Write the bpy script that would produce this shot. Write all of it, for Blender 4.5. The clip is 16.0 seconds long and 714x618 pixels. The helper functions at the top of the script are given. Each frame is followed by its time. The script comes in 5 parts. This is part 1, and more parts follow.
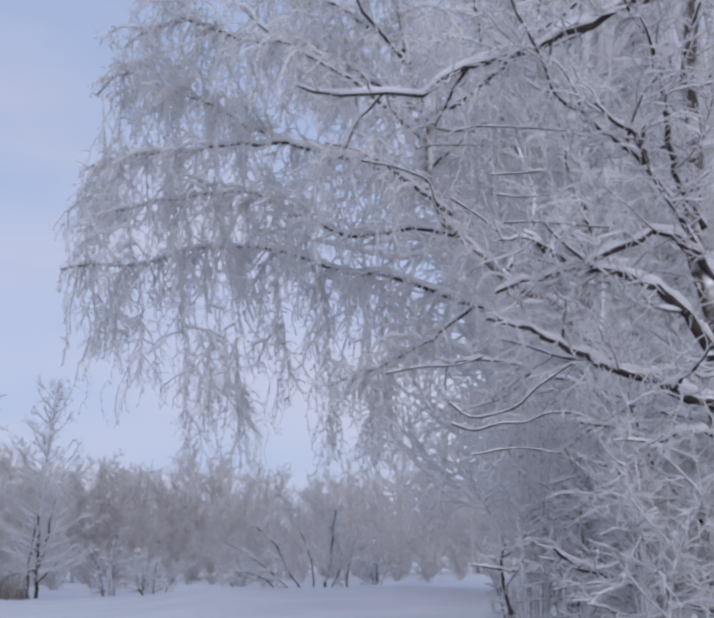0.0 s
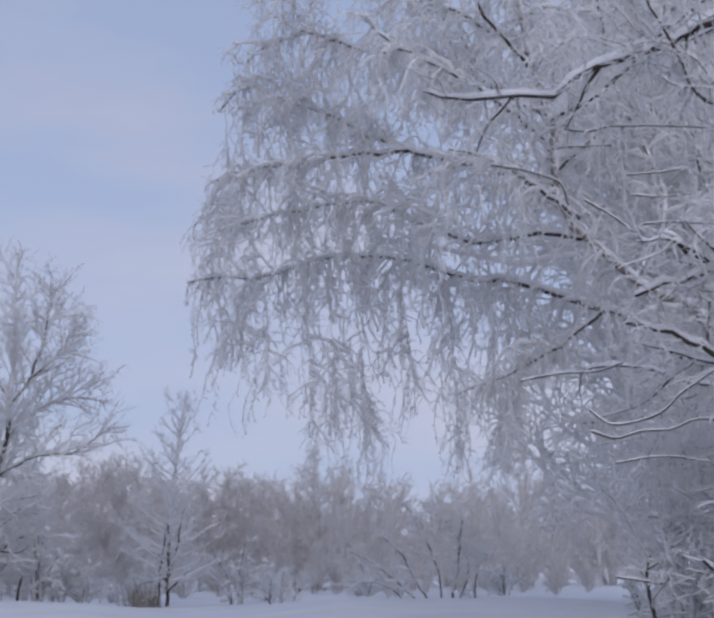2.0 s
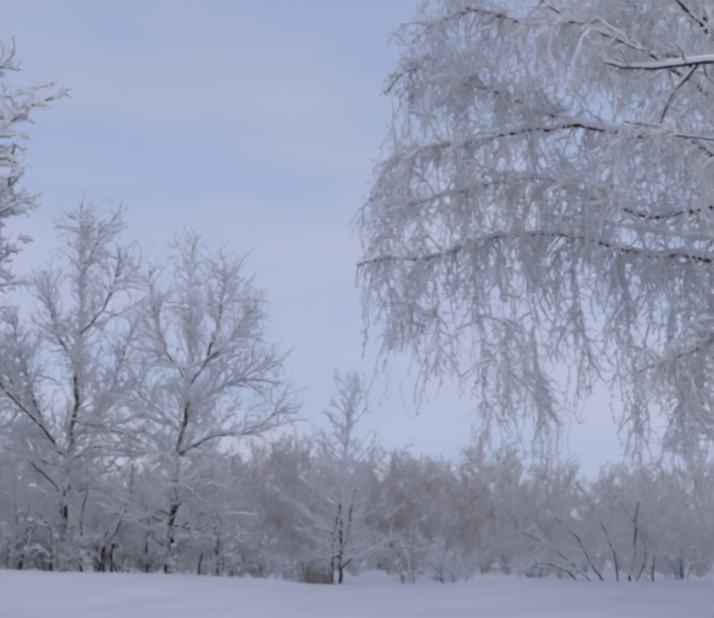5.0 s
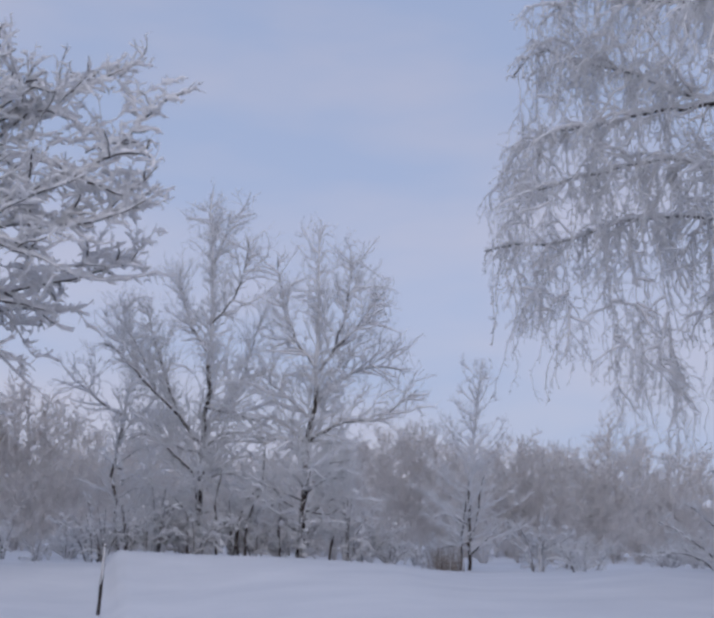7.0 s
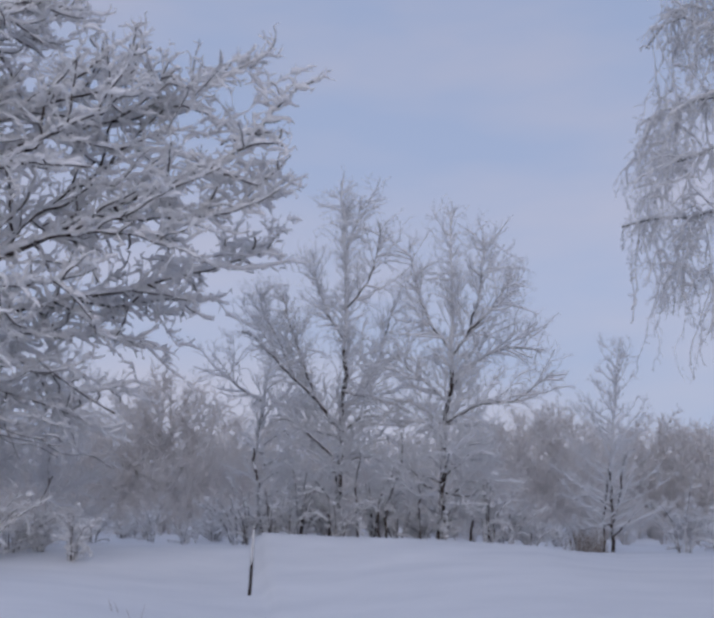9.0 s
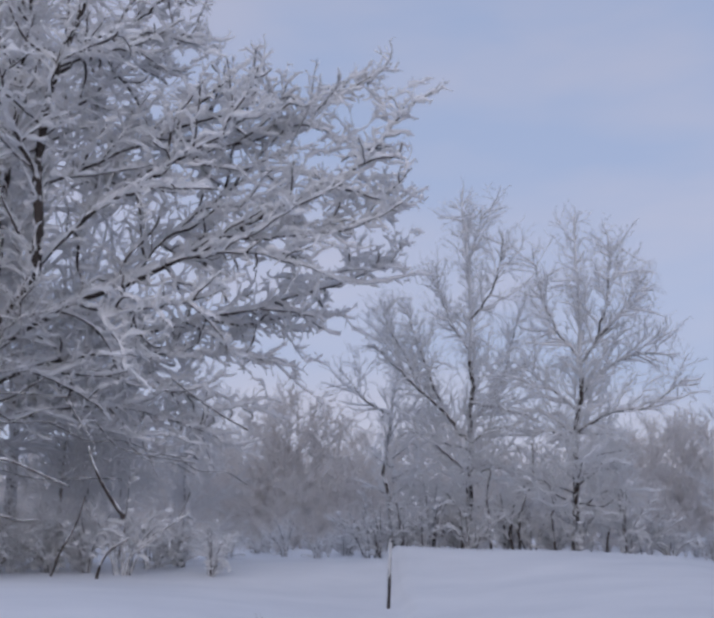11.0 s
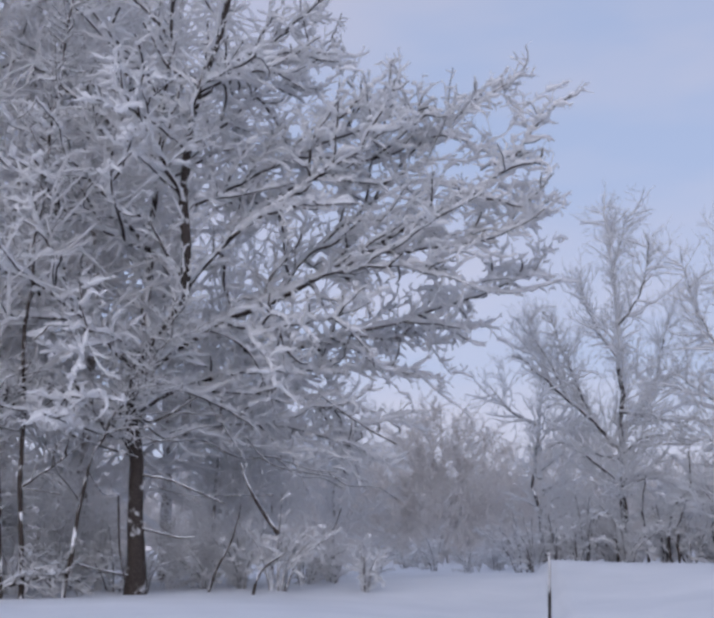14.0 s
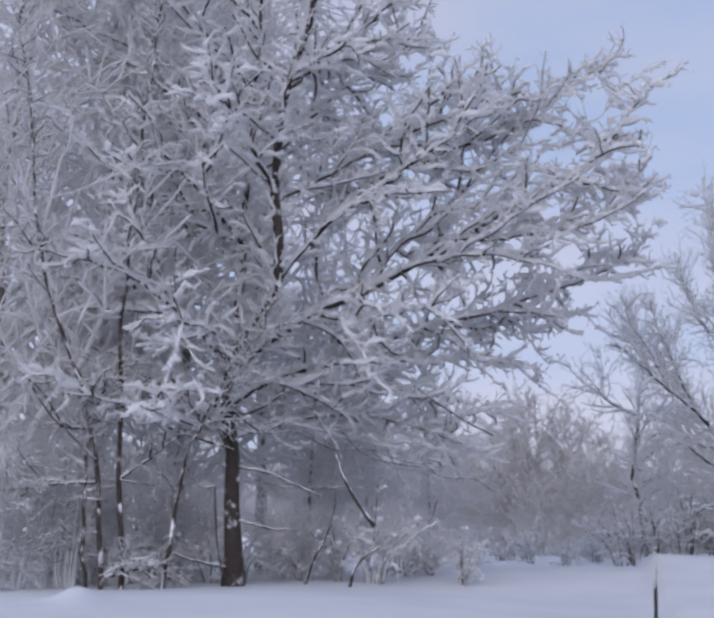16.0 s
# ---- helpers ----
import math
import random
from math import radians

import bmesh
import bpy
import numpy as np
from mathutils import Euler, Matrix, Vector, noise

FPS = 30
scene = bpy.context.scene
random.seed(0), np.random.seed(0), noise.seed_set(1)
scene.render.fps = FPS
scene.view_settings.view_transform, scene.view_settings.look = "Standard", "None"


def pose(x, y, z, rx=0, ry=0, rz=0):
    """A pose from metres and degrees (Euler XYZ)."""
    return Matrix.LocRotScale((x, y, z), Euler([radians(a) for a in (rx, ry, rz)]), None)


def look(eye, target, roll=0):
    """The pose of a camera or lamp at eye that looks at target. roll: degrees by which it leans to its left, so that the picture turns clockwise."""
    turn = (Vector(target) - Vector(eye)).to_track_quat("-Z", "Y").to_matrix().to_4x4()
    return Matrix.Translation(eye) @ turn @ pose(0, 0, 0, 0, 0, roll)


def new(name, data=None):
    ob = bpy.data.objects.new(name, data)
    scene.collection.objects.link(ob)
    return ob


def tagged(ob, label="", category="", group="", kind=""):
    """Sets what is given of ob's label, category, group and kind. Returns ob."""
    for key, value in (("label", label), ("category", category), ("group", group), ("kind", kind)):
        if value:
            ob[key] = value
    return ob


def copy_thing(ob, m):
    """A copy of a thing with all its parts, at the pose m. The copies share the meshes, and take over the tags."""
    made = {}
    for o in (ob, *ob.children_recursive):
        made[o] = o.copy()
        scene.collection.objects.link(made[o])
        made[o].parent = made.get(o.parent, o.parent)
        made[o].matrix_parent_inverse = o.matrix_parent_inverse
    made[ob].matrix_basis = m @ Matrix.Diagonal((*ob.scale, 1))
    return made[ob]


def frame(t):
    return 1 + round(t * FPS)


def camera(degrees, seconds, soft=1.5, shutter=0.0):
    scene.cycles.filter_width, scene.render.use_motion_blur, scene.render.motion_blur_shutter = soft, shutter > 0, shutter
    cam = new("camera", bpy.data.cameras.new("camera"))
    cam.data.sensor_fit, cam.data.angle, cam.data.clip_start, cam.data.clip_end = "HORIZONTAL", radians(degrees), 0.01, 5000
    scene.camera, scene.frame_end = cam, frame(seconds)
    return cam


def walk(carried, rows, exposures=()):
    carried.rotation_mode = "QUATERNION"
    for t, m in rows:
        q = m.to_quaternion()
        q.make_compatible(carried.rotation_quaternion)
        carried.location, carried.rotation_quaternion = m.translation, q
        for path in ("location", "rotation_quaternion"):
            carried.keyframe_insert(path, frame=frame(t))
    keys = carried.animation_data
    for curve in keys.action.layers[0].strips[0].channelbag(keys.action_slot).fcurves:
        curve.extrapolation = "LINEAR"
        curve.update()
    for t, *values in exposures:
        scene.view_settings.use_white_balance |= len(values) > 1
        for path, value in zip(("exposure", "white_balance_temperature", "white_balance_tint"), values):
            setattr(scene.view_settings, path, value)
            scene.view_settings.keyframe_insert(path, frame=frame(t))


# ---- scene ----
cam = camera(36.2, 16.0, soft=3.4)
EYE = 1.08
ROWS = [
    (0.0, 0.000, 0.000, 0.000, 0.00, 13.09, 1.02),
    (0.5, -0.058, 0.043, 0.005, 1.62, 13.17, 1.04),
    (1.0, -0.113, 0.076, 0.009, 3.18, 13.33, 0.94),
    (1.5, -0.165, 0.100, 0.010, 4.66, 13.53, 0.79),
    (2.0, -0.215, 0.116, 0.010, 6.12, 13.68, 0.63),
    (2.5, -0.262, 0.124, 0.008, 7.55, 13.68, 0.47),
    (3.0, -0.308, 0.124, 0.005, 8.95, 13.49, 0.38),
    (3.5, -0.351, 0.118, 0.001, 10.33, 13.25, 0.33),
    (6.0, -0.552, 0.016, -0.033, 17.48, 12.34, -0.90),
    (6.5, -0.590, -0.014, -0.041, 19.14, 12.21, -1.09),
    (7.0, -0.629, -0.046, -0.049, 20.82, 12.00, -1.11),
    (7.5, -0.667, -0.078, -0.057, 22.43, 11.73, -0.99),
    (8.0, -0.706, -0.111, -0.065, 24.30, 11.39, -0.87),
    (8.5, -0.746, -0.143, -0.072, 25.89, 11.16, -0.80),
    (9.0, -0.787, -0.174, -0.079, 27.73, 11.02, -0.81),
    (9.5, -0.829, -0.203, -0.085, 29.31, 11.03, -0.65),
    (10.0, -0.873, -0.230, -0.091, 31.04, 11.18, -0.47),
    (12.5, -1.123, -0.299, -0.100, 38.13, 12.37, 0.44),
    (13.0, -1.181, -0.295, -0.097, 39.31, 12.49, 0.52),
    (13.5, -1.242, -0.284, -0.092, 40.43, 12.45, 0.56),
    (14.0, -1.307, -0.265, -0.085, 41.51, 12.38, 0.39),
    (14.5, -1.376, -0.237, -0.076, 42.61, 12.32, 0.31),
    (15.0, -1.448, -0.199, -0.064, 43.74, 12.24, 0.14),
    (15.5, -1.525, -0.151, -0.050, 44.94, 12.11, 0.04),
    (16.0, -1.607, -0.093, -0.033, 46.25, 11.92, 0.10),
]
scene.cycles.max_bounces, scene.cycles.diffuse_bounces, scene.cycles.transmission_bounces = 36, 28, 30
walk(cam, [(t, pose(x, y, EYE + z, 90 + pitch, roll, yaw)) for t, x, y, z, yaw, pitch, roll in ROWS],
     exposures=[(0.0, 0.22), (1.0, 0.09), (2.0, 0.06), (3.5, 0.02), (6.0, 0.08), (7.5, 0.03), (9.0, -0.02), (12.5, 0.15), (16.0, 0.28)])

# ---- world and light: a thin winter overcast with pale blue gaps ----
world = bpy.data.worlds.new("winter_sky")
scene.world = world
world.use_nodes = True
wn, wl = world.node_tree.nodes, world.node_tree.links
wn.clear()
w_out, w_bg = wn.new("ShaderNodeOutputWorld"), wn.new("ShaderNodeBackground")
w_sky = wn.new("ShaderNodeTexSky")
w_sky.sky_type, w_sky.sun_disc = "NISHITA", False
w_sky.sun_elevation, w_sky.sun_rotation = radians(3), radians(160)
w_sky.dust_density, w_sky.ozone_density = 0.6, 1.5
w_dim = wn.new("ShaderNodeVectorMath")
w_dim.operation = "SCALE"
w_dim.inputs["Scale"].default_value = 0.09
w_co, w_map, w_noise, w_ramp = (wn.new(k) for k in ("ShaderNodeTexCoord", "ShaderNodeMapping", "ShaderNodeTexNoise", "ShaderNodeValToRGB"))
w_map.inputs["Scale"].default_value = (1.6, 1.6, 5.0)
w_noise.inputs["Scale"].default_value, w_noise.inputs["Detail"].default_value = 1.9, 4
w_ramp.color_ramp.elements[0].position, w_ramp.color_ramp.elements[1].position = 0.36, 0.66
w_ramp.color_ramp.elements[0].color = (0.395, 0.49, 0.735, 1)
w_ramp.color_ramp.elements[1].color = (0.51, 0.545, 0.725, 1)
w_mix = wn.new("ShaderNodeMixRGB")
w_mix.inputs["Fac"].default_value = 0.88
wl.new(w_co.outputs["Generated"], w_map.inputs["Vector"])
wl.new(w_map.outputs["Vector"], w_noise.inputs["Vector"])
wl.new(w_noise.outputs["Fac"], w_ramp.inputs["Fac"])
wl.new(w_sky.outputs["Color"], w_dim.inputs[0])
wl.new(w_dim.outputs["Vector"], w_mix.inputs["Color1"])
wl.new(w_ramp.outputs["Color"], w_mix.inputs["Color2"])
w_sep, w_high = wn.new("ShaderNodeSeparateXYZ"), wn.new("ShaderNodeValToRGB")
w_tone = wn.new("ShaderNodeMixRGB")
w_tone.blend_type = "MULTIPLY"
w_tone.inputs["Fac"].default_value = 1.0
for w_e, (w_p, w_c) in zip([w_high.color_ramp.elements[0], w_high.color_ramp.elements[1], w_high.color_ramp.elements.new(0.2), w_high.color_ramp.elements.new(0.5)],
        [(0.0, (1.12, 1.06, 1.0, 1)), (1.0, (0.93, 0.87, 0.79, 1)), (0.2, (1.03, 1.01, 1.0, 1)), (0.5, (0.89, 0.885, 0.895, 1))]):
    w_e.position, w_e.color = w_p, w_c
wl.new(w_co.outputs["Generated"], w_sep.inputs[0])
wl.new(w_sep.outputs["Z"], w_high.inputs["Fac"])
wl.new(w_mix.outputs["Color"], w_tone.inputs["Color1"])
wl.new(w_high.outputs["Color"], w_tone.inputs["Color2"])
wl.new(w_tone.outputs["Color"], w_bg.inputs["Color"])
wl.new(w_bg.outputs["Background"], w_out.inputs["Surface"])
w_bg.inputs["Strength"].default_value = 1.0
sun = new("sun", bpy.data.lights.new("sun", "SUN"))
sun.data.energy, sun.data.angle, sun.data.color = 2.25, radians(110), (0.95, 0.90, 0.93)
sun.matrix_world = look((7.8, -21.5, 1.2), (0, 0, 0))


# ---- materials ----
def material(name):
    m = bpy.data.materials.new(name)
    m.use_nodes = True
    nt = m.node_tree
    return m, nt.nodes, nt.links, nt.nodes["Principled BSDF"]


def noise_node(n, l, scale, detail=4, rough=0.55):
    co = n.new("ShaderNodeTexCoord")
    tex = n.new("ShaderNodeTexNoise")
    tex.inputs["Scale"].default_value, tex.inputs["Detail"].default_value, tex.inputs["Roughness"].default_value = scale, detail, rough
    l.new(co.outputs["Object"], tex.inputs["Vector"])
    return tex.outputs["Fac"]


def ramp_node(n, l, fac, stops):
    r = n.new("ShaderNodeValToRGB")
    while len(r.color_ramp.elements) < len(stops):
        r.color_ramp.elements.new(0.5)
    for e, (p, c) in zip(r.color_ramp.elements, stops):
        e.position, e.color = p, (*c, 1)
    l.new(fac, r.inputs["Fac"])
    return r.outputs["Color"]


def bump_node(n, l, height, strength, distance, bsdf):
    b = n.new("ShaderNodeBump")
    b.inputs["Strength"].default_value, b.inputs["Distance"].default_value = strength, distance
    l.new(height, b.inputs["Height"])
    l.new(b.outputs["Normal"], bsdf.inputs["Normal"])


def let_light_through(n, l, b, colour, share):
    """Snow and rime scatter part of the light through to their far side."""
    out = n["Material Output"]
    glow, mix = n.new("ShaderNodeBsdfTranslucent"), n.new("ShaderNodeMixShader")
    l.new(colour, glow.inputs["Color"])
    if isinstance(share, float):
        mix.inputs[0].default_value = share
    else:
        l.new(share, mix.inputs[0])
    l.new(b.outputs[0], mix.inputs[1])
    l.new(glow.outputs[0], mix.inputs[2])
    l.new(mix.outputs[0], out.inputs["Surface"])


def snow_material(name, low, high, scale=1.5, bump=0.4, through_share=0.0):
    m, n, l, b = material(name)
    broad, fine = noise_node(n, l, scale, 5), noise_node(n, l, scale * 28, 3)
    colour = ramp_node(n, l, broad, [(0.3, low), (0.7, high)])
    l.new(colour, b.inputs["Base Color"])
    if through_share:
        let_light_through(n, l, b, colour, through_share)
    b.inputs["Roughness"].default_value = 0.75
    b.inputs["Specular IOR Level"].default_value = 0.25
    bump_node(n, l, fine, bump, 0.02, b)
    return m


def frosted(name, bark_low, bark_high, frost, lo, hi, patch, through_share=0.0, ragged=0.9):
    """Bark with snow and rime that lies on whatever faces up; lo and hi: the upward turn at which it starts and is full."""
    m, n, l, b = material(name)
    geo, sep = n.new("ShaderNodeNewGeometry"), n.new("ShaderNodeSeparateXYZ")
    l.new(geo.outputs["Normal"], sep.inputs[0])
    rough_noise = noise_node(n, l, patch, 4)
    add = n.new("ShaderNodeMath")
    add.operation = "MULTIPLY_ADD"
    add.inputs[1].default_value = ragged
    l.new(rough_noise, add.inputs[0])
    l.new(sep.outputs["Z"], add.inputs[2])
    rng_node = n.new("ShaderNodeMapRange")
    rng_node.inputs["From Min"].default_value, rng_node.inputs["From Max"].default_value = lo + 0.5 * ragged, hi + 0.5 * ragged
    l.new(add.outputs[0], rng_node.inputs["Value"])
    bark = ramp_node(n, l, noise_node(n, l, 22, 5), [(0.3, bark_low), (0.72, bark_high)])
    white = ramp_node(n, l, noise_node(n, l, 3, 3), [(0.3, tuple(c * 0.92 for c in frost)), (0.7, frost)])
    mix = n.new("ShaderNodeMixRGB")
    l.new(rng_node.outputs["Result"], mix.inputs["Fac"])
    l.new(bark, mix.inputs["Color1"])
    l.new(white, mix.inputs["Color2"])
    l.new(mix.outputs["Color"], b.inputs["Base Color"])
    b.inputs["Roughness"].default_value = 0.8
    b.inputs["Specular IOR Level"].default_value = 0.2
    bump_node(n, l, rough_noise, 0.5, 0.01, b)
    if through_share:
        part_through = n.new("ShaderNodeMath")
        part_through.operation = "MULTIPLY"
        part_through.inputs[1].default_value = through_share
        l.new(rng_node.outputs["Result"], part_through.inputs[0])
        let_light_through(n, l, b, white, part_through.outputs[0])
    return m


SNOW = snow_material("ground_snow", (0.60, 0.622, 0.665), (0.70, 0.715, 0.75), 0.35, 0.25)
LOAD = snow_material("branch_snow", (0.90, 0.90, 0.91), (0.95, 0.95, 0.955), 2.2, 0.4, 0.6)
BARK = frosted("snowy_bark", (0.026, 0.021, 0.019), (0.075, 0.060, 0.053), (0.84, 0.85, 0.87), 0.2, 0.5, 3.5, 0.0, 1.9)
LIMB_BARK = frosted("snowy_limb_bark", (0.028, 0.022, 0.020), (0.075, 0.060, 0.053), (0.86, 0.865, 0.88), -0.15, 0.1, 4, 0.0, 0.8)
DARK_LIMB = frosted("dark_limb_bark", (0.026, 0.021, 0.019), (0.070, 0.056, 0.050), (0.86, 0.865, 0.88), 0.1, 0.35, 4, 0.0, 0.9)
WILLOW_BARK = frosted("snowy_willow_bark", (0.055, 0.045, 0.040), (0.16, 0.13, 0.115), (0.86, 0.865, 0.88), -0.05, 0.3, 4, 0.0, 1.6)
PALE_BARK = frosted("pale_birch_bark", (0.10, 0.085, 0.075), (0.38, 0.34, 0.31), (0.84, 0.85, 0.87), -0.1, 0.3, 4, 0.0, 1.5)
BOUGH = frosted("snowy_bough_bark", (0.065, 0.055, 0.052), (0.16, 0.138, 0.13), (0.87, 0.875, 0.885), -0.2, 0.1, 5, 0.3, 1.2)
TWIG = frosted("rimed_twig", (0.34, 0.315, 0.305), (0.52, 0.495, 0.48), (0.91, 0.912, 0.92), -0.75, -0.4, 4, 0.58)
RIME = frosted("rime_frost", (0.80, 0.785, 0.78), (0.90, 0.89, 0.885), (0.96, 0.96, 0.963), -1.1, -0.6, 3, 0.65)
FAR_RIME = frosted("far_rime", (0.82, 0.79, 0.775), (0.90, 0.875, 0.86), (0.95, 0.945, 0.945), -1.2, -0.5, 0.6, 0.78)
WOOD_RIME = frosted("far_wood_rime", (0.72, 0.68, 0.66), (0.85, 0.815, 0.79), (0.92, 0.90, 0.89), -1.0, -0.3, 0.25, 0.6)
ASPEN_BARK = frosted("snow_blown_bark", (0.028, 0.022, 0.020), (0.080, 0.064, 0.056), (0.86, 0.865, 0.88), 0.15, 0.4, 2.0, 0.0, 2.6)
BROWN_TWIG = frosted("brown_rimed_twig", (0.10, 0.078, 0.064), (0.24, 0.195, 0.165), (0.90, 0.90, 0.91), -0.6, -0.2, 5, 0.4, 1.2)
STRAW = frosted("dry_straw", (0.20, 0.155, 0.12), (0.36, 0.30, 0.25), (0.80, 0.80, 0.82), 0.1, 0.6, 6)
POST_WOOD = frosted("grey_post_wood", (0.022, 0.018, 0.018), (0.055, 0.046, 0.043), (0.80, 0.80, 0.82), 0.5, 0.9, 6)

# ---- geometry helpers ----
RNG = np.random.default_rng(7)
UP = np.array([0.0, 0.0, 1.0])


def unit(v):
    return v / np.maximum(np.linalg.norm(v, axis=-1, keepdims=True), 1e-9)


def mesh_from(name, blocks, mat):
    """One mesh out of several (vertices, quads) blocks."""
    count, vs, fs = 0, [], []
    for v, f in blocks:
        if len(v):
            vs.append(v)
            fs.append(f + count)
            count += len(v)
    v, f = np.concatenate(vs).astype(np.float32), np.concatenate(fs).astype(np.int32)
    me = bpy.data.meshes.new(name)
    me.vertices.add(len(v))
    me.vertices.foreach_set("co", v.ravel())
    me.loops.add(f.size)
    me.loops.foreach_set("vertex_index", f.ravel())
    me.polygons.add(len(f))
    me.polygons.foreach_set("loop_start", np.arange(len(f), dtype=np.int32) * 4)
    me.update(calc_edges=True)
    me.shade_smooth()
    me.materials.append(mat)
    return me


def piece(name, blocks, mat, parent=None, label="", kind=""):
    ob = new(name, mesh_from(name, blocks, mat))
    ob.parent = parent
    return tagged(ob, label, kind=kind)


def frames_of(P):
    t = np.empty_like(P)
    t[:, 1:-1] = P[:, 2:] - P[:, :-2]
    t[:, 0], t[:, -1] = P[:, 1] - P[:, 0], P[:, -1] - P[:, -2]
    t = unit(t)
    ref = np.where(np.abs(t[..., 2:3]) > 0.96, np.array([0.6, 0.8, 0.0]), UP)
    side = unit(np.cross(t, ref))
    return t, side, np.cross(side, t)


def ring_faces(n, s, k):
    i, j, a = np.meshgrid(np.arange(n), np.arange(s - 1), np.arange(k), indexing="ij")
    b = (a + 1) % k
    base = (i * s + j) * k
    return np.stack([base + a, base + b, base + k + b, base + k + a], -1).reshape(-1, 4)


def tubes(P, R, k=3, lumpy=0.0):
    """Tapered tubes round polylines P (n, s, 3) with radii R (n, s)."""
    n, s, _ = P.shape
    _, side, over = frames_of(P)
    a = np.arange(k) * 2 * np.pi / k + np.pi / 2
    rad = R[..., None] * (1 + lumpy * RNG.normal(size=(n, s, k)))
    v = P[:, :, None] + rad[..., None] * (np.cos(a)[:, None] * side[:, :, None] + np.sin(a)[:, None] * over[:, :, None])
    return v.reshape(-1, 3), ring_faces(n, s, k)


def snow_caps(P, R, depth, k=6, patchy=0.35):
    """Snow lying along the upper side of branches: thick where they run level, thin where they rise."""
    n, s, _ = P.shape
    t, side, _ = frames_of(P)
    level = np.clip(1.15 * np.sqrt(np.clip(1 - t[..., 2] ** 2, 0, 1)) - 0.12, 0.04, 1)
    lump = np.clip(1 + patchy * RNG.normal(size=(n, s)), 0.25, 1.9)
    h = depth * level * lump
    h *= np.linspace(1.15, 0.5, s)
    h[:, 0] *= 0.8
    h[:, -1] *= 0.6
    w = R * 0.8 + 0.45 * h
    a = np.arange(k) * 2 * np.pi / k + np.pi / 2
    up_part = np.where(np.sin(a) < -0.1, 0.12 * np.sin(a), np.sin(a))
    c = P + UP * (R * 0.72)[..., None]
    v = c[:, :, None] + w[..., None, None] * np.cos(a)[:, None] * side[:, :, None] + (h[..., None] * up_part)[..., None] * UP
    return v.reshape(-1, 3), ring_faces(n, s, k)


def lumps(C, S, flat=0.65):
    """Rounded pads of snow at places C with sizes S."""
    k, m = 6, 4
    th = np.arange(k) * 2 * np.pi / k
    ph = np.array([0.02, 0.33, 0.66, 0.98]) * np.pi
    ring = np.stack([np.outer(np.sin(ph), np.cos(th)), np.outer(np.sin(ph), np.sin(th)), np.outer(np.cos(ph), np.ones(k))], -1)
    r = S[:, None, None, None] * ring[None] * (1 + 0.16 * RNG.normal(size=(len(C), m, k, 1)))
    r[..., 2] *= flat
    return (C[:, None, None] + r).reshape(-1, 3), ring_faces(len(C), m, k)


def spline(pts, s):
    """s even points on a smooth curve through pts."""
    p = np.array(pts, float)
    q = np.vstack([2 * p[0] - p[1], p, 2 * p[-1] - p[-2]])
    d = np.r_[0, np.cumsum(np.linalg.norm(np.diff(p, axis=0), axis=1))]
    out = []
    for u in np.linspace(0, d[-1], s):
        i = min(np.searchsorted(d, u, side="right") - 1, len(p) - 2)
        x = (u - d[i]) / (d[i + 1] - d[i])
        a, b, c, e = q[i], q[i + 1], q[i + 2], q[i + 3]
        out.append(0.5 * (2 * b + (c - a) * x + (2 * a - 5 * b + 4 * c - e) * x * x + (3 * b - a - 3 * c + e) * x ** 3))
    return np.array(out)


def grow(P, R, count, length, angle, s=4, droop=0.0, lift=0.0, wobble=0.25, start=0.15, stop=1.0, radius=0.02, tip=0.4, flat=1.0, shrink=0.5, hang=0.0, thick_first=False):
    """count twigs that leave the polylines P: their points and radii."""
    n, sp, _ = P.shape
    seg = np.linalg.norm(np.diff(P, axis=1), axis=2).sum(1)
    if thick_first:
        seg = seg * np.clip(R[:, 0], 0.008, 0.045)
    ends = np.cumsum(seg)
    along = (np.arange(count) + RNG.random(count)) / count * ends[-1] * 0.99999
    who = np.minimum(np.searchsorted(ends, along, side="right"), n - 1)
    u = start + (stop - start) * np.clip((along - ends[who] + seg[who]) / seg[who], 0, 1)
    mixed = RNG.permutation(count)
    who, u = who[mixed], u[mixed]
    x = u * (sp - 1)
    i = np.minimum(x.astype(int), sp - 2)
    f = (x - i)[:, None]
    at = P[who, i] * (1 - f) + P[who, i + 1] * f
    t = unit(P[who, i + 1] - P[who, i])
    v = RNG.normal(size=(count, 3))
    v[:, 2] *= flat
    perp = unit(v - (v * t).sum(1, keepdims=True) * t)
    a = np.radians(RNG.uniform(angle[0], angle[1], count))[:, None]
    d = np.cos(a) * t + np.sin(a) * perp
    d[:, 2] += lift - hang * RNG.random(count)
    d = unit(d)
    size = RNG.uniform(length[0], length[1], count) * (1 - shrink * u)
    step = (size / (s - 1))[:, None]
    pts = [at]
    for _ in range(s - 1):
        d = unit(d + wobble * RNG.normal(size=(count, 3)) - droop * UP)
        pts.append(pts[-1] + d * step)
    Q = np.stack(pts, 1)
    r0 = np.minimum(radius * RNG.uniform(0.7, 1.3, count), (R[who, i]) * 0.95 + 0.002)
    return Q, r0[:, None] * np.linspace(1, tip, s)[None]


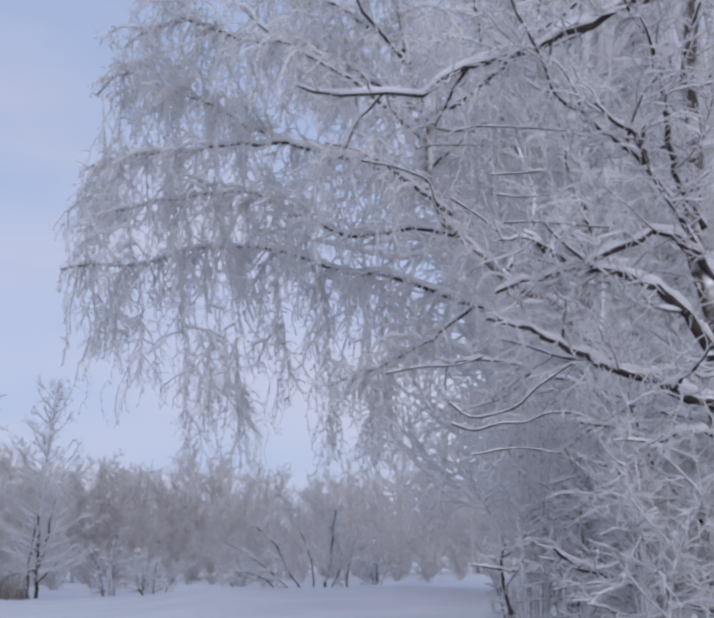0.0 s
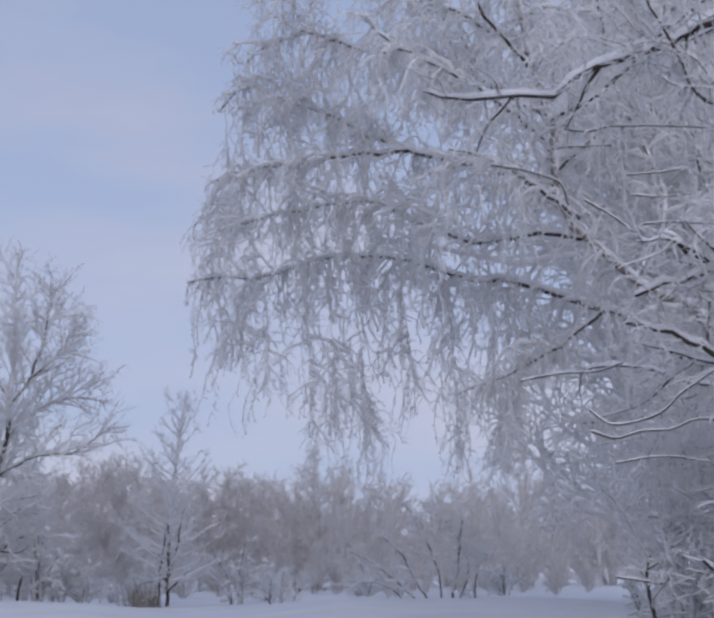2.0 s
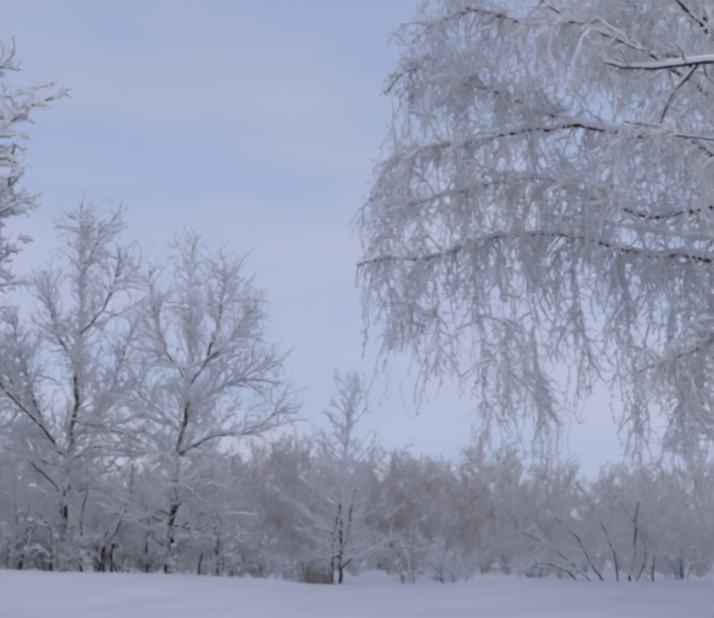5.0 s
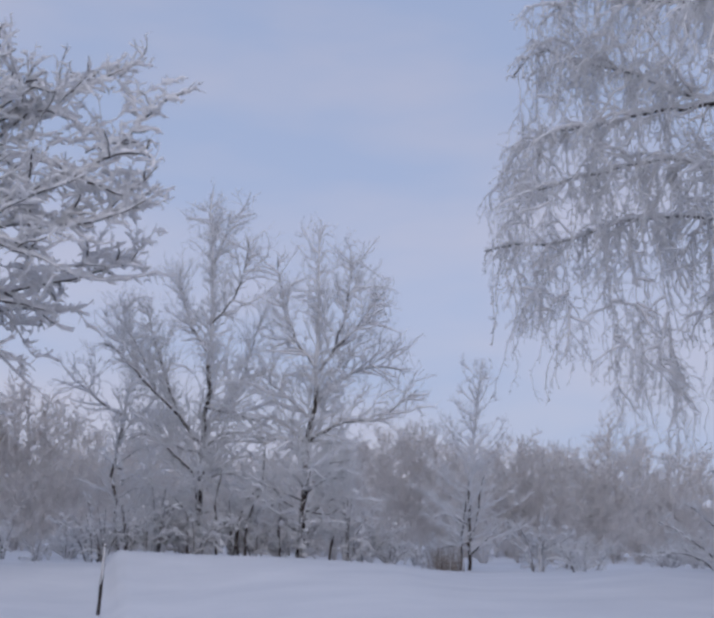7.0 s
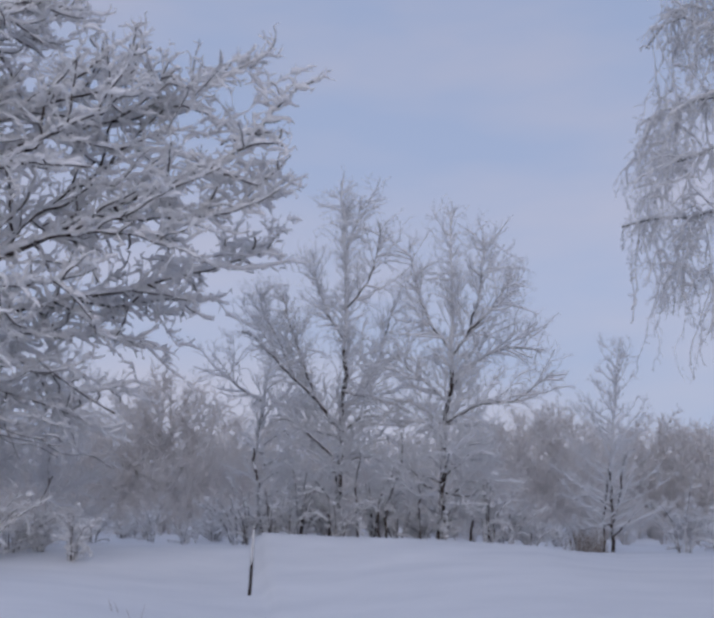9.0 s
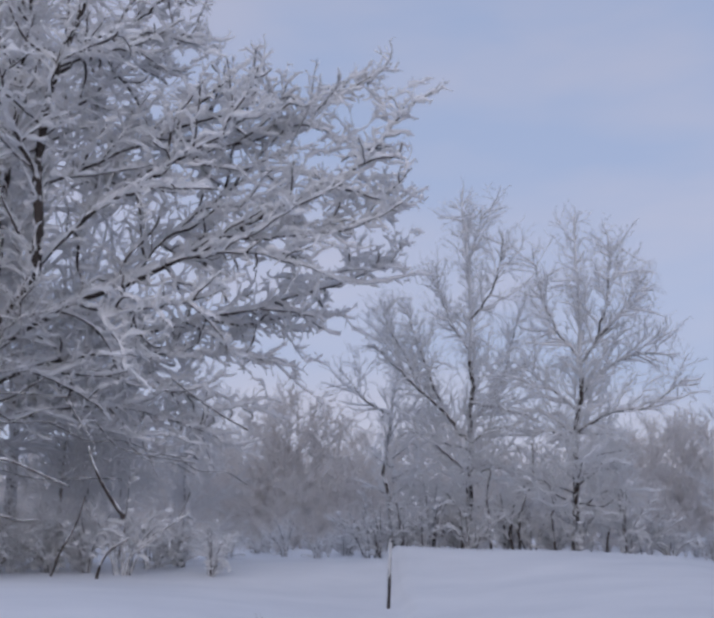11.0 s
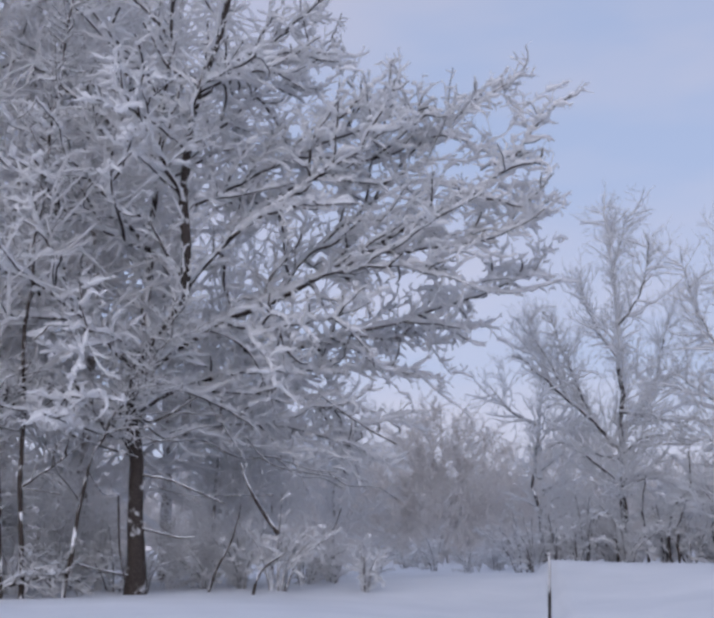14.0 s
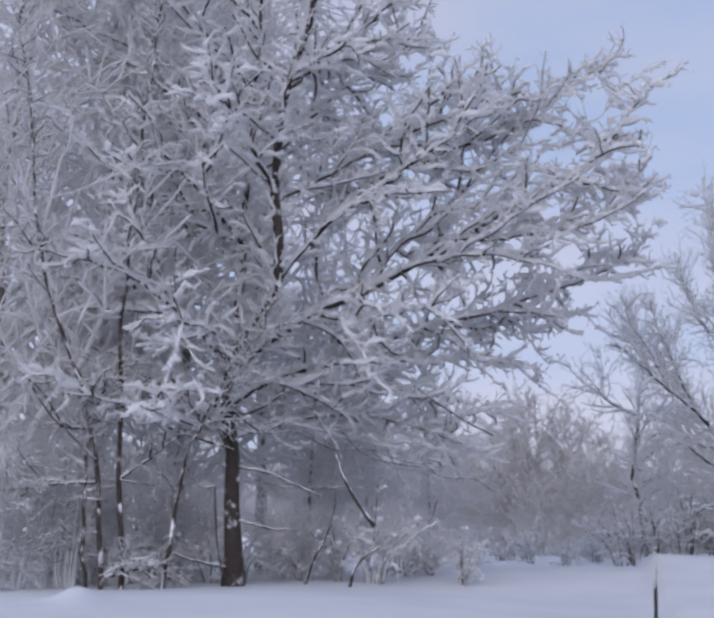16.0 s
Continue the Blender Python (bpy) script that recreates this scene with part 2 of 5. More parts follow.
def stack(*groups):
    """Joins polylines with the same number of points."""
    return np.concatenate([g[0] for g in groups]), np.concatenate([g[1] for g in groups])


def tree(name, at, turn, limbs, label, category, bark, plan, group="", scale=1.0):
    """A snow-laden tree on a skeleton of limbs (across, away and height in metres).
    plan: settings for boughs, twigs and fine twigs; depths of the lying snow; twig material."""
    root = tagged(new(name), label, category, group)
    root.matrix_world = pose(*at, 0, 0, turn)
    S = plan.get("steps", 18)
    mains_p, mains_r = [], []
    for kind, r0, r1, pts in limbs:
        pts = [tuple(p) for p in pts]
        if kind in ("trunk", "stem", "bare"):
            pts[0] = (pts[0][0], pts[0][1], pts[0][2] - (0.0 if kind == "bare" else 0.35))
        elif r0 > 0.02:
            pts[-1] = tuple(0.45 * a + 0.55 * c for a, c in zip(pts[-2], pts[-1]))
        P = spline(pts, S)
        if kind == "bare":
            R = np.linspace(r0, r1, S)
            limb_ob = piece("limb", [tubes(P[None], R[None] * 1.2, 6, 0.08)], plan.get("bare_mat", bark), root)
            piece("lying_snow", [snow_caps(P[None], R[None] * 0.5, 0.012, 6, 0.8)], LOAD, limb_ob)
            continue
        span = float(np.linalg.norm(np.diff(P, axis=0), axis=1).sum())
        P[1:-1] += RNG.normal(size=(S - 2, 3)) * 0.018 * (1 + 12 * r0) * min(1.0, span / 6)
        R = r0 + (r1 - r0) * np.linspace(0, 1, S) ** 0.8
        if kind == "trunk":
            R[0] *= 1.45
            R[1] *= 1.12
        mains_p.append(P)
        mains_r.append(R)
        if kind == "trunk" and "leader" in plan:
            cut = int(S * plan["leader"])
            piece("leader", [tubes(P[None, cut:], R[None, cut:] * 1.15, 6, 0.1)], plan["mat"], root)
            P_seen, R_seen = P[:cut + 1], R[:cut + 1]
        else:
            P_seen, R_seen = P, R
        limb_ob = piece(kind, [tubes(P_seen[None], R_seen[None], 8 if r0 > 0.06 else 6, 0.05)], (plan["mat"] if r0 <= 0.02 else plan.get("limb_mat", LIMB_BARK)) if kind == "limb" else bark, root)
        steep = 0.8 if kind == "trunk" else 1.0
        piece("lying_snow", [snow_caps(P[None], R[None], steep * plan["snow"] * (0.5 + min(r0, 0.1) * 6), 8)], LOAD, limb_ob)
    P, R = np.array(mains_p), np.array(mains_r)
    bare = plan.get("bare", 0.0)
    grown = [limb for limb in limbs if limb[0] != "bare"]
    for k in range(len(grown)):
        if bare and grown[k][0] in ("trunk", "stem"):
            u = np.linspace(bare * (S - 1), S - 1, S)
            P[k] = np.stack([np.interp(u, np.arange(S), mains_p[k][:, c]) for c in range(3)], 1)
            R[k] = np.interp(u, np.arange(S), mains_r[k])
    if "branches" in plan:
        br = grow(P, R, s=S, thick_first=True, **plan["branches"])
        for q in range(len(br[0])):
            limb_ob = piece("branch", [tubes(br[0][q:q + 1], br[1][q:q + 1], 5, 0.05)], plan.get("branch_mat", plan.get("limb_mat", LIMB_BARK)), root)
            piece("lying_snow", [snow_caps(br[0][q:q + 1], br[1][q:q + 1], plan.get("branch_snow", plan["snow"] * 0.8), 6, 0.3)], LOAD, limb_ob)
        P, R = np.concatenate([P, br[0]]), np.concatenate([R, br[1]])
    b = grow(P, R, thick_first=True, **plan["boughs"])
    t = grow(*stack_resampled(b, (P, R), plan["boughs"]["s"]), **plan["twigs"])
    hung = []
    if "drips" in plan:
        base_p, base_r = stack_resampled(b, (P[1:], R[1:]), plan["boughs"]["s"])
        drip = grow(base_p, base_r, **plan["drips"])
        hung.append(tubes(*drip, 4, 0.15))
        side = grow(*drip, **dict(plan["fine"], count=plan["drips"]["count"] * 9, length=(0.12, 0.4), angle=(25, 65)))
        hung.append(tubes(*side, 3, 0.15))
    fine = grow(*t, **plan["fine"])
    single = min(plan.get("single", 0), len(b[0]))
    for q in range(single):
        piece("bough", [tubes(b[0][q:q + 1], b[1][q:q + 1] * plan.get("single_thick", 1.0), 4, 0.06)], plan.get("single_mat", plan.get("bough_mat", BOUGH)), root)
    if single < len(b[0]):
        piece("bough", [tubes(b[0][single:], b[1][single:], 4, 0.06)], plan.get("bough_mat", BOUGH), root, kind="stuff")
    piece("bough_snow", [snow_caps(*b, plan.get("bough_snow", plan["snow"] * 0.75), 5, plan.get("patchy", 0.3))], LOAD, root, kind="stuff")
    piece("crown", [tubes(*t, 3, 0.08), tubes(*fine, 3, 0.08), *hung], plan["mat"], root, kind="stuff")
    some = max(1, plan.get("every", 1))
    caps = [snow_caps(t[0][::some], t[1][::some], plan["twig_snow"], 4, 0.25)] if plan["twig_snow"] else []
    n = plan["pads"]
    if n:
        i, j = RNG.integers(0, len(t[0]), n), RNG.integers(1, t[0].shape[1], n)
        caps.append(lumps(t[0][i, j] + UP * 0.01, RNG.uniform(0.35, 1.0, n) ** 1.5 * plan["pad_size"]))
    if caps:
        piece("crown_snow", caps, LOAD, root, kind="stuff")
    return root


def wild_skeleton(height, spread, limbs, seed, low=0.12, lean=0.0):
    """Limbs for a bush or tree that grew by itself."""
    r = random.Random(seed)
    top = (lean + r.uniform(-0.3, 0.3), r.uniform(-0.3, 0.3), height)
    out = [("trunk", 0.006 * height + 0.012, 0.015, [(0, 0, 0), (top[0] * 0.2 + r.uniform(-0.1, 0.1), 0, height * 0.3), (top[0] * 0.6, top[1] * 0.5, height * 0.65), top])]
    for k in range(limbs):
        u = low + (0.9 - low) * (k + r.random()) / limbs
        a = r.uniform(0, 2 * math.pi)
        reach = spread * (1.0 - 0.75 * u) * r.uniform(0.7, 1.15)
        z0, x0, y0 = height * u, top[0] * u, top[1] * u
        c, d = math.cos(a), math.sin(a)
        rise = reach * r.uniform(0.5, 1.2)
        out.append(("limb", 0.003 * height * (1.1 - u) + 0.011, 0.010, [(x0, y0, z0), (x0 + c * reach * 0.4, y0 + d * reach * 0.4, z0 + rise * 0.35), (x0 + c * reach, y0 + d * reach, z0 + rise)]))
    return out


def bush_skeleton(height, spread, stems, seed):
    r = random.Random(seed)
    out = []
    for k in range(stems):
        a, b = r.uniform(0, 2 * math.pi), r.uniform(0.2, 1.0)
        c, d = math.cos(a) * spread * b, math.sin(a) * spread * b
        h = height * (1.1 - 0.5 * b) * r.uniform(0.75, 1.1)
        out.append(("stem", 0.03, 0.01, [(c * 0.1, d * 0.1, 0), (c * 0.35, d * 0.35, h * 0.5), (c, d, h)]))
    return out


def stack_resampled(a, b, s):
    """Both sets of polylines, the second cut down to s points and without its thick lower halves."""
    idx = np.linspace(b[0].shape[1] * 0.35, b[0].shape[1] - 1, s).astype(int)
    return np.concatenate([a[0], b[0][:, idx]]), np.concatenate([a[1], b[1][:, idx]])


# ---- ground ----
RIDGE_AZ = [-180, -40, -9, -2.4, 3, 7.5, 11, 15.6, 18, 20, 24.7, 29.9, 33.9, 34.3, 40.5, 47, 53.5, 65, 180]
RIDGE_Z = [0.0, 0.0, 0.02, 0.33, 0.38, 0.42, 0.2, 0.04, 0.14, 0.32, 0.44, 0.51, 0.65, 0.24, 0.20, 0.04, 0.03, 0.0, 0.0]


def smooth(a, b, x):
    u = np.clip((x - a) / (b - a), 0, 1)
    return u * u * (3 - 2 * u)


def ground_z(x, y):
    d, az = np.hypot(x, y), np.degrees(np.arctan2(-x, y))
    ridge = np.interp(az, RIDGE_AZ, RIDGE_Z)
    z = ridge * smooth(13, 33, d) * (1 - smooth(36, 48, d)) + 0.22 * smooth(40, 55, d)
    z = z + 0.035 * np.sin(x * 0.35 + 1.3 * np.sin(y * 0.21)) * smooth(4, 12, d) * (1 - smooth(60, 120, d))
    z = z - 0.62 * np.exp(-((az - 35) / 9) ** 2) * smooth(5, 21, d) * (1 - smooth(25.5, 33, d))
    return z + 0.24 * np.exp(-((az - 62.5) / 1.0) ** 2 - ((d - 21.5) / 1.0) ** 2)


def build_ground():
    az = np.radians(np.r_[np.arange(-180, -30, 3.0), np.arange(-30, 75, 0.35), np.arange(75, 180.1, 3.0)])
    d = np.r_[0.0005, np.geomspace(1.5, 20, 36), np.linspace(20.6, 60, 84), np.geomspace(63, 3500, 26)]
    D, A = np.meshgrid(d, az, indexing="ij")
    x, y = -D * np.sin(A) + 0.3 * (D < 1), D * np.cos(A) - 0.4 * (D < 1)
    v = np.stack([x, y, ground_z(x, y)], -1).reshape(-1, 3)
    nd, na = D.shape
    i, j = np.meshgrid(np.arange(nd - 1), np.arange(na - 1), indexing="ij")
    a = i * na + j
    f = np.stack([a, a + na, a + na + 1, a + 1], -1).reshape(-1, 4)
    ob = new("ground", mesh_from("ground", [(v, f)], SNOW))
    return tagged(ob, "smooth deep snow over an open winter meadow", "snow", kind="structure")


build_ground()

# ---- skeletons of the trees: across, away, height in metres ----
ALDER_LIMBS = []
ALDER_AT, ALDER_TURN = (-22.66, 16.00, 0), 52.60
ALDER_LIMBS.append(('trunk', 0.215, 0.05, [(0.01, 0.0, -0.14), (0.02, 0.0, 1.42), (-0.04, 0.0, 3.03), (-0.19, 0.0, 4.12), (-0.13, 0.0, 5.23), (-0.23, 0.0, 5.62), (0.37, 0.0, 6.24), (0.99, 0.0, 7.14), (1.15, 0.0, 7.66), (0.98, 0.0, 8.6), (0.87, 0.0, 9.67), (0.95, 0.0, 10.77), (1.25, 0.0, 12.65), (1.71, 0.0, 14.33), (2.12, 0.0, 16.59), (2.36, 0.0, 19.06)]))
ALDER_LIMBS.append(('limb', 0.026, 0.015, [(-0.01, 0.0, 5.68), (-0.75, -1.4, 5.85), (-1.64, -2.2, 5.89), (-2.62, -2.4, 5.83)]))
ALDER_LIMBS.append(('limb', 0.045, 0.015, [(1.98, 1.35, 6.77), (2.94, 0.3, 6.49), (3.99, -0.4, 6.48), (5.06, -0.8, 6.76), (5.93, -1.0, 7.2)]))
ALDER_LIMBS.append(('limb', 0.045, 0.015, [(4.33, 1.76, 8.12), (5.19, 1.0, 8.26), (6.32, 0.6, 8.31), (7.48, 0.4, 8.29), (8.55, 0.3, 8.17)]))
ALDER_LIMBS.append(('limb', 0.05, 0.015, [(1.25, 0.0, 12.65), (2.74, 0.6, 13.76), (4.27, 0.9, 14.38), (5.55, 1.0, 14.63)]))
ALDER_LIMBS.append(('limb', 0.05, 0.015, [(1.93, 0.8, 8.8), (3.4, 0.2, 9.83), (4.86, -0.4, 10.78), (6.14, -0.6, 11.74), (7.0, -0.6, 12.53)]))
ALDER_LIMBS.append(('limb', 0.05, 0.015, [(3.25, 1.9, 11.36), (4.57, 1.4, 11.95), (5.89, 1.0, 12.37), (7.25, 0.8, 13.01)]))
ALDER_LIMBS.append(('limb', 0.05, 0.015, [(0.11, 0.9, 8.47), (-0.88, 0.0, 9.49), (-2.01, -0.6, 10.44), (-3.21, -1.0, 11.18)]))
ALDER_LIMBS.append(('limb', 0.05, 0.015, [(0.34, 1.4, 12.95), (-0.79, 0.8, 14.07), (-1.88, 0.4, 15.12), (-2.84, 0.2, 15.87)]))
ALDER_LIMBS.append(('limb', 0.05, 0.015, [(0.17, 1.2, 10.67), (-1.15, 2.2, 12.69), (-2.76, 3.0, 14.32), (-4.64, 3.4, 15.4)]))
ALDER_LIMBS.append(('limb', 0.05, 0.015, [(-0.13, 0.0, 5.23), (-1.31, -0.8, 6.29), (-2.48, -1.2, 7.05), (-3.93, -1.4, 7.51), (-5.26, -1.5, 7.77)]))
ALDER_LIMBS.append(('limb', 0.05, 0.015, [(-0.19, 0.0, 4.12), (-1.45, 0.8, 4.77), (-3.1, 1.4, 5.41), (-5.1, 1.8, 5.79)]))
ALDER_LIMBS.append(('limb', 0.05, 0.015, [(0.87, 0.0, 9.67), (0.1, -1.0, 10.73), (-0.69, -1.6, 11.86), (-1.25, -2.0, 13.06)]))
ALDER_LIMBS.append(('limb', 0.1, 0.03, [(-0.09, 0.0, 5.12), (0.03, 0.5, 6.47), (0.11, 0.9, 8.47), (0.17, 1.2, 10.67), (0.34, 1.4, 12.95), (0.45, 1.5, 15.01), (0.57, 1.6, 18.27)]))
ALDER_LIMBS.append(('limb', 0.11, 0.02, [(-0.16, 0.0, 4.78), (0.79, 0.68, 5.99), (1.98, 1.35, 6.77), (3.39, 1.62, 7.5), (4.33, 1.76, 8.12), (5.94, 1.62, 9.02), (7.16, 1.35, 9.68), (8.41, 0.81, 10.2), (9.44, 0.0, 10.97), (10.6, 0.54, 12.65), (11.37, 0.68, 13.85)]))
ALDER_LIMBS.append(('limb', 0.09, 0.02, [(-0.14, 0.0, 4.23), (0.93, 1.08, 4.98), (1.92, 2.03, 5.51), (3.2, 2.7, 6.06), (4.52, 3.1, 6.63), (5.71, 3.24, 6.98), (7.03, 3.24, 7.36), (8.69, 2.97, 7.93), (10.36, 2.7, 8.44), (11.23, 2.43, 8.99), (11.65, 2.29, 9.84)]))
ALDER_LIMBS.append(('limb', 0.07, 0.02, [(1.03, 0.0, 7.43), (1.93, 0.81, 8.8), (3.09, 1.62, 10.02), (4.3, 2.16, 11.22), (5.78, 2.43, 11.85), (7.41, 2.56, 12.51), (8.79, 2.56, 13.48), (10.01, 2.43, 14.33), (11.04, 2.43, 15.08)]))
ALDER_LIMBS.append(('limb', 0.06, 0.02, [(0.9, 0.0, 9.43), (1.94, 1.08, 10.31), (3.24, 1.89, 11.35), (4.47, 2.43, 12.13), (5.71, 2.7, 12.77), (6.67, 2.7, 13.79), (7.07, 2.7, 14.52)]))
ALDER_LIMBS.append(('limb', 0.06, 0.02, [(1.25, 0.0, 12.52), (2.25, 0.68, 13.9), (3.3, 1.22, 14.89), (4.39, 1.62, 15.7), (5.36, 1.89, 16.31)]))
ALDER_LIMBS.append(('limb', 0.05, 0.015, [(0.95, 0.0, 10.77), (1.82, 1.35, 12.21), (2.92, 2.43, 13.64), (4.22, 3.24, 14.77), (5.41, 3.78, 15.81), (6.03, 4.05, 16.43)]))
ALDER_LIMBS.append(('limb', 0.06, 0.015, [(3.33, 1.62, 7.5), (4.15, 2.16, 8.66), (5.38, 2.56, 9.99), (6.63, 2.84, 11.07), (7.51, 2.97, 12.67), (7.99, 2.97, 14.98)]))
ALDER_LIMBS.append(('limb', 0.05, 0.015, [(5.71, 3.24, 6.98), (7.04, 3.92, 7.03), (8.37, 4.32, 7.41), (10.34, 4.59, 7.71)]))
ALDER_LIMBS.append(('limb', 0.05, 0.015, [(3.2, 2.7, 6.06), (4.83, 3.51, 5.99), (6.78, 4.05, 6.11), (8.8, 4.32, 5.99)]))
ALDER_LIMBS.append(('limb', 0.05, 0.015, [(5.94, 1.62, 9.02), (7.39, 1.35, 9.05), (8.91, 0.94, 9.23), (10.37, 0.68, 9.84), (11.33, 0.54, 10.27)]))
ALDER_LIMBS.append(('limb', 0.03, 0.015, [(0.01, 0.27, 4.71), (1.4, 1.35, 5.0), (3.38, 2.16, 5.14), (5.07, 2.7, 4.86), (6.12, 2.97, 4.28), (7.09, 3.1, 3.83)]))
ALDER_LIMBS.append(('limb', 0.03, 0.015, [(-0.12, 0.0, 3.41), (0.72, 1.08, 3.74), (2.04, 2.03, 4.2), (4.06, 2.7, 4.23), (5.75, 3.1, 3.79), (7.08, 3.38, 3.2)]))
ALDER_LIMBS.append(('bare', 0.012, 0.008, [(4.9, 2.1, 3.03), (5.5, 2.2, 2.65), (6.3, 2.3, 2.62), (6.9, 2.4, 2.3)]))
ALDER_LIMBS.append(('bare', 0.012, 0.008, [(3.5, 1.65, 3.32), (4.1, 1.6, 2.85), (4.7, 1.5, 2.8), (5.3, 1.5, 2.5)]))
ALDER_LIMBS.append(('bare', 0.02, 0.01, [(-0.11, 0.0, 4.12), (0.7, 0.5, 3.62), (1.5, 0.9, 3.7), (2.5, 1.4, 3.3), (3.4, 1.6, 3.35), (4.4, 2.0, 3.05), (5.2, 2.1, 3.0)]))
ALDER_LIMBS.append(('limb', 0.05, 0.015, [(-0.23, 0.0, 5.62), (-1.04, 0.7, 6.25), (-2.05, 1.2, 6.78), (-3.21, 1.7, 7.37), (-4.67, 2.0, 7.89), (-6.25, 2.2, 8.39), (-7.68, 2.3, 8.62)]))
ALDER_LIMBS.append(('limb', 0.06, 0.015, [(0.12, 1.2, 11.05), (-1.12, 1.6, 12.25), (-2.54, 2.2, 13.56), (-3.88, 2.6, 14.77), (-5.12, 3.0, 15.88), (-6.5, 3.2, 17.05)]))
ALDER_LIMBS.append(('limb', 0.05, 0.015, [(0.11, 0.9, 8.59), (-0.64, 0.4, 8.67), (-1.55, 0.0, 9.0), (-2.75, -0.5, 9.62), (-3.85, -0.8, 10.52), (-4.93, -1.0, 11.1)]))
ALDER_LIMBS.append(('limb', 0.05, 0.015, [(0.43, 1.5, 14.87), (-0.47, 1.6, 15.83), (-1.76, 1.8, 16.83), (-3.3, 2.0, 17.41)]))
ALDER_LIMBS.append(('limb', 0.03, 0.015, [(-0.2, 0.0, 3.57), (-0.92, -0.7, 3.66), (-1.93, -1.4, 3.94), (-3.21, -1.8, 4.18), (-4.56, -2.0, 4.34)]))
ALDER_LIMBS.append(('bare', 0.03, 0.012, [(0.1, -0.1, 2.75), (0.7, -0.5, 2.62), (1.2, -0.7, 2.4), (2.0, -0.9, 2.05)]))
ALDER_LIMBS.append(('bare', 0.03, 0.014, [(0.1, -0.1, 1.5), (0.5, -0.3, 1.4), (1.0, -0.4, 1.28), (1.35, -0.5, 1.3)]))
ALDER_LIMBS.append(('bare', 0.03, 0.014, [(-0.1, -0.1, 0.4), (-0.5, -0.4, 0.5), (-1.0, -0.6, 0.62), (-1.6, -0.8, 0.84)]))
ALDER_LIMBS.append(('bare', 0.02, 0.04, [(2.5, 0.6, 3.1), (2.63, 0.4, 2.63), (2.95, 0.3, 2.0), (3.4, 0.2, 1.35)]))
ALDER_LIMBS.append(('bare', 0.035, 0.015, [(2.75, -0.2, -0.1), (2.85, -0.2, 0.3), (3.05, -0.2, 0.6), (3.5, -0.2, 0.9)]))
ALDER_LIMBS.append(('bare', 0.03, 0.012, [(1.75, 0.8, -0.1), (1.95, 0.8, 0.5), (2.3, 0.8, 1.2), (2.5, 0.8, 1.9)]))
ALDER_LIMBS.append(('bare', 0.035, 0.015, [(-0.1, -0.1, 4.25), (0.2, -0.3, 4.0), (0.6, -0.5, 4.12), (1.3, -0.7, 4.55)]))
ALDER_LIMBS.append(('bare', 0.03, 0.015, [(-0.15, -0.1, 3.2), (-0.5, -0.3, 3.75), (-0.7, -0.4, 3.9), (-1.2, -0.5, 4.0)]))
ALDER_LIMBS.append(('limb', 0.015, 0.007, [(7.59, 2.4, 12.06), (8.42, 2.4, 12.8), (8.99, 2.4, 13.4), (9.56, 2.4, 13.87), (10.28, 2.4, 14.42), (11.14, 2.4, 15.13)]))
ALDER_LIMBS.append(('limb', 0.015, 0.007, [(8.5, 2.3, 11.79), (9.34, 2.3, 12.4), (10.19, 2.3, 12.87), (10.85, 2.3, 13.76), (11.52, 2.3, 14.31), (12.15, 2.3, 14.66)]))
ALDER_LIMBS.append(('limb', 0.012, 0.007, [(7.44, 2.6, 12.26), (7.69, 2.6, 12.98), (7.85, 2.6, 13.99), (7.93, 2.6, 14.93)]))
ALDER_LIMBS.append(('limb', 0.015, 0.007, [(8.59, 1.0, 9.89), (9.13, 1.0, 10.3), (9.81, 1.0, 11.13), (10.37, 1.0, 11.7), (10.95, 1.0, 12.11)]))
ALDER_LIMBS.append(('limb', 0.015, 0.007, [(8.52, 0.8, 9.44), (9.3, 0.8, 9.73), (9.96, 0.8, 10.15), (10.51, 0.8, 10.57), (10.96, 0.8, 10.92)]))
ALDER_LIMBS.append(('limb', 0.015, 0.007, [(7.93, 0.6, 8.78), (8.57, 0.6, 9.0), (9.35, 0.6, 9.41), (10.0, 0.6, 9.64), (10.66, 0.6, 9.86), (11.37, 0.6, 10.28)]))
ALDER_LIMBS.append(('limb', 0.015, 0.007, [(8.42, 2.4, 8.16), (9.5, 2.4, 8.4), (10.45, 2.4, 8.57), (11.14, 2.4, 8.79), (11.51, 2.4, 9.35), (11.83, 2.4, 10.12)]))
ALDER_LIMBS.append(('limb', 0.015, 0.007, [(7.2, 4.0, 7.47), (7.75, 4.0, 7.55), (8.58, 4.0, 7.51), (9.41, 4.0, 7.39), (10.26, 4.0, 7.62)]))
ALDER_LIMBS.append(('limb', 0.015, 0.007, [(5.88, 4.3, 6.47), (6.43, 4.3, 6.35), (7.24, 4.3, 6.23), (8.07, 4.3, 6.11), (8.82, 4.3, 5.93)]))
ALDER_LIMBS.append(('limb', 0.012, 0.007, [(5.92, 2.7, 13.2), (6.19, 2.7, 13.5), (6.61, 2.7, 13.88), (6.89, 2.7, 14.33), (7.17, 2.7, 14.71)]))
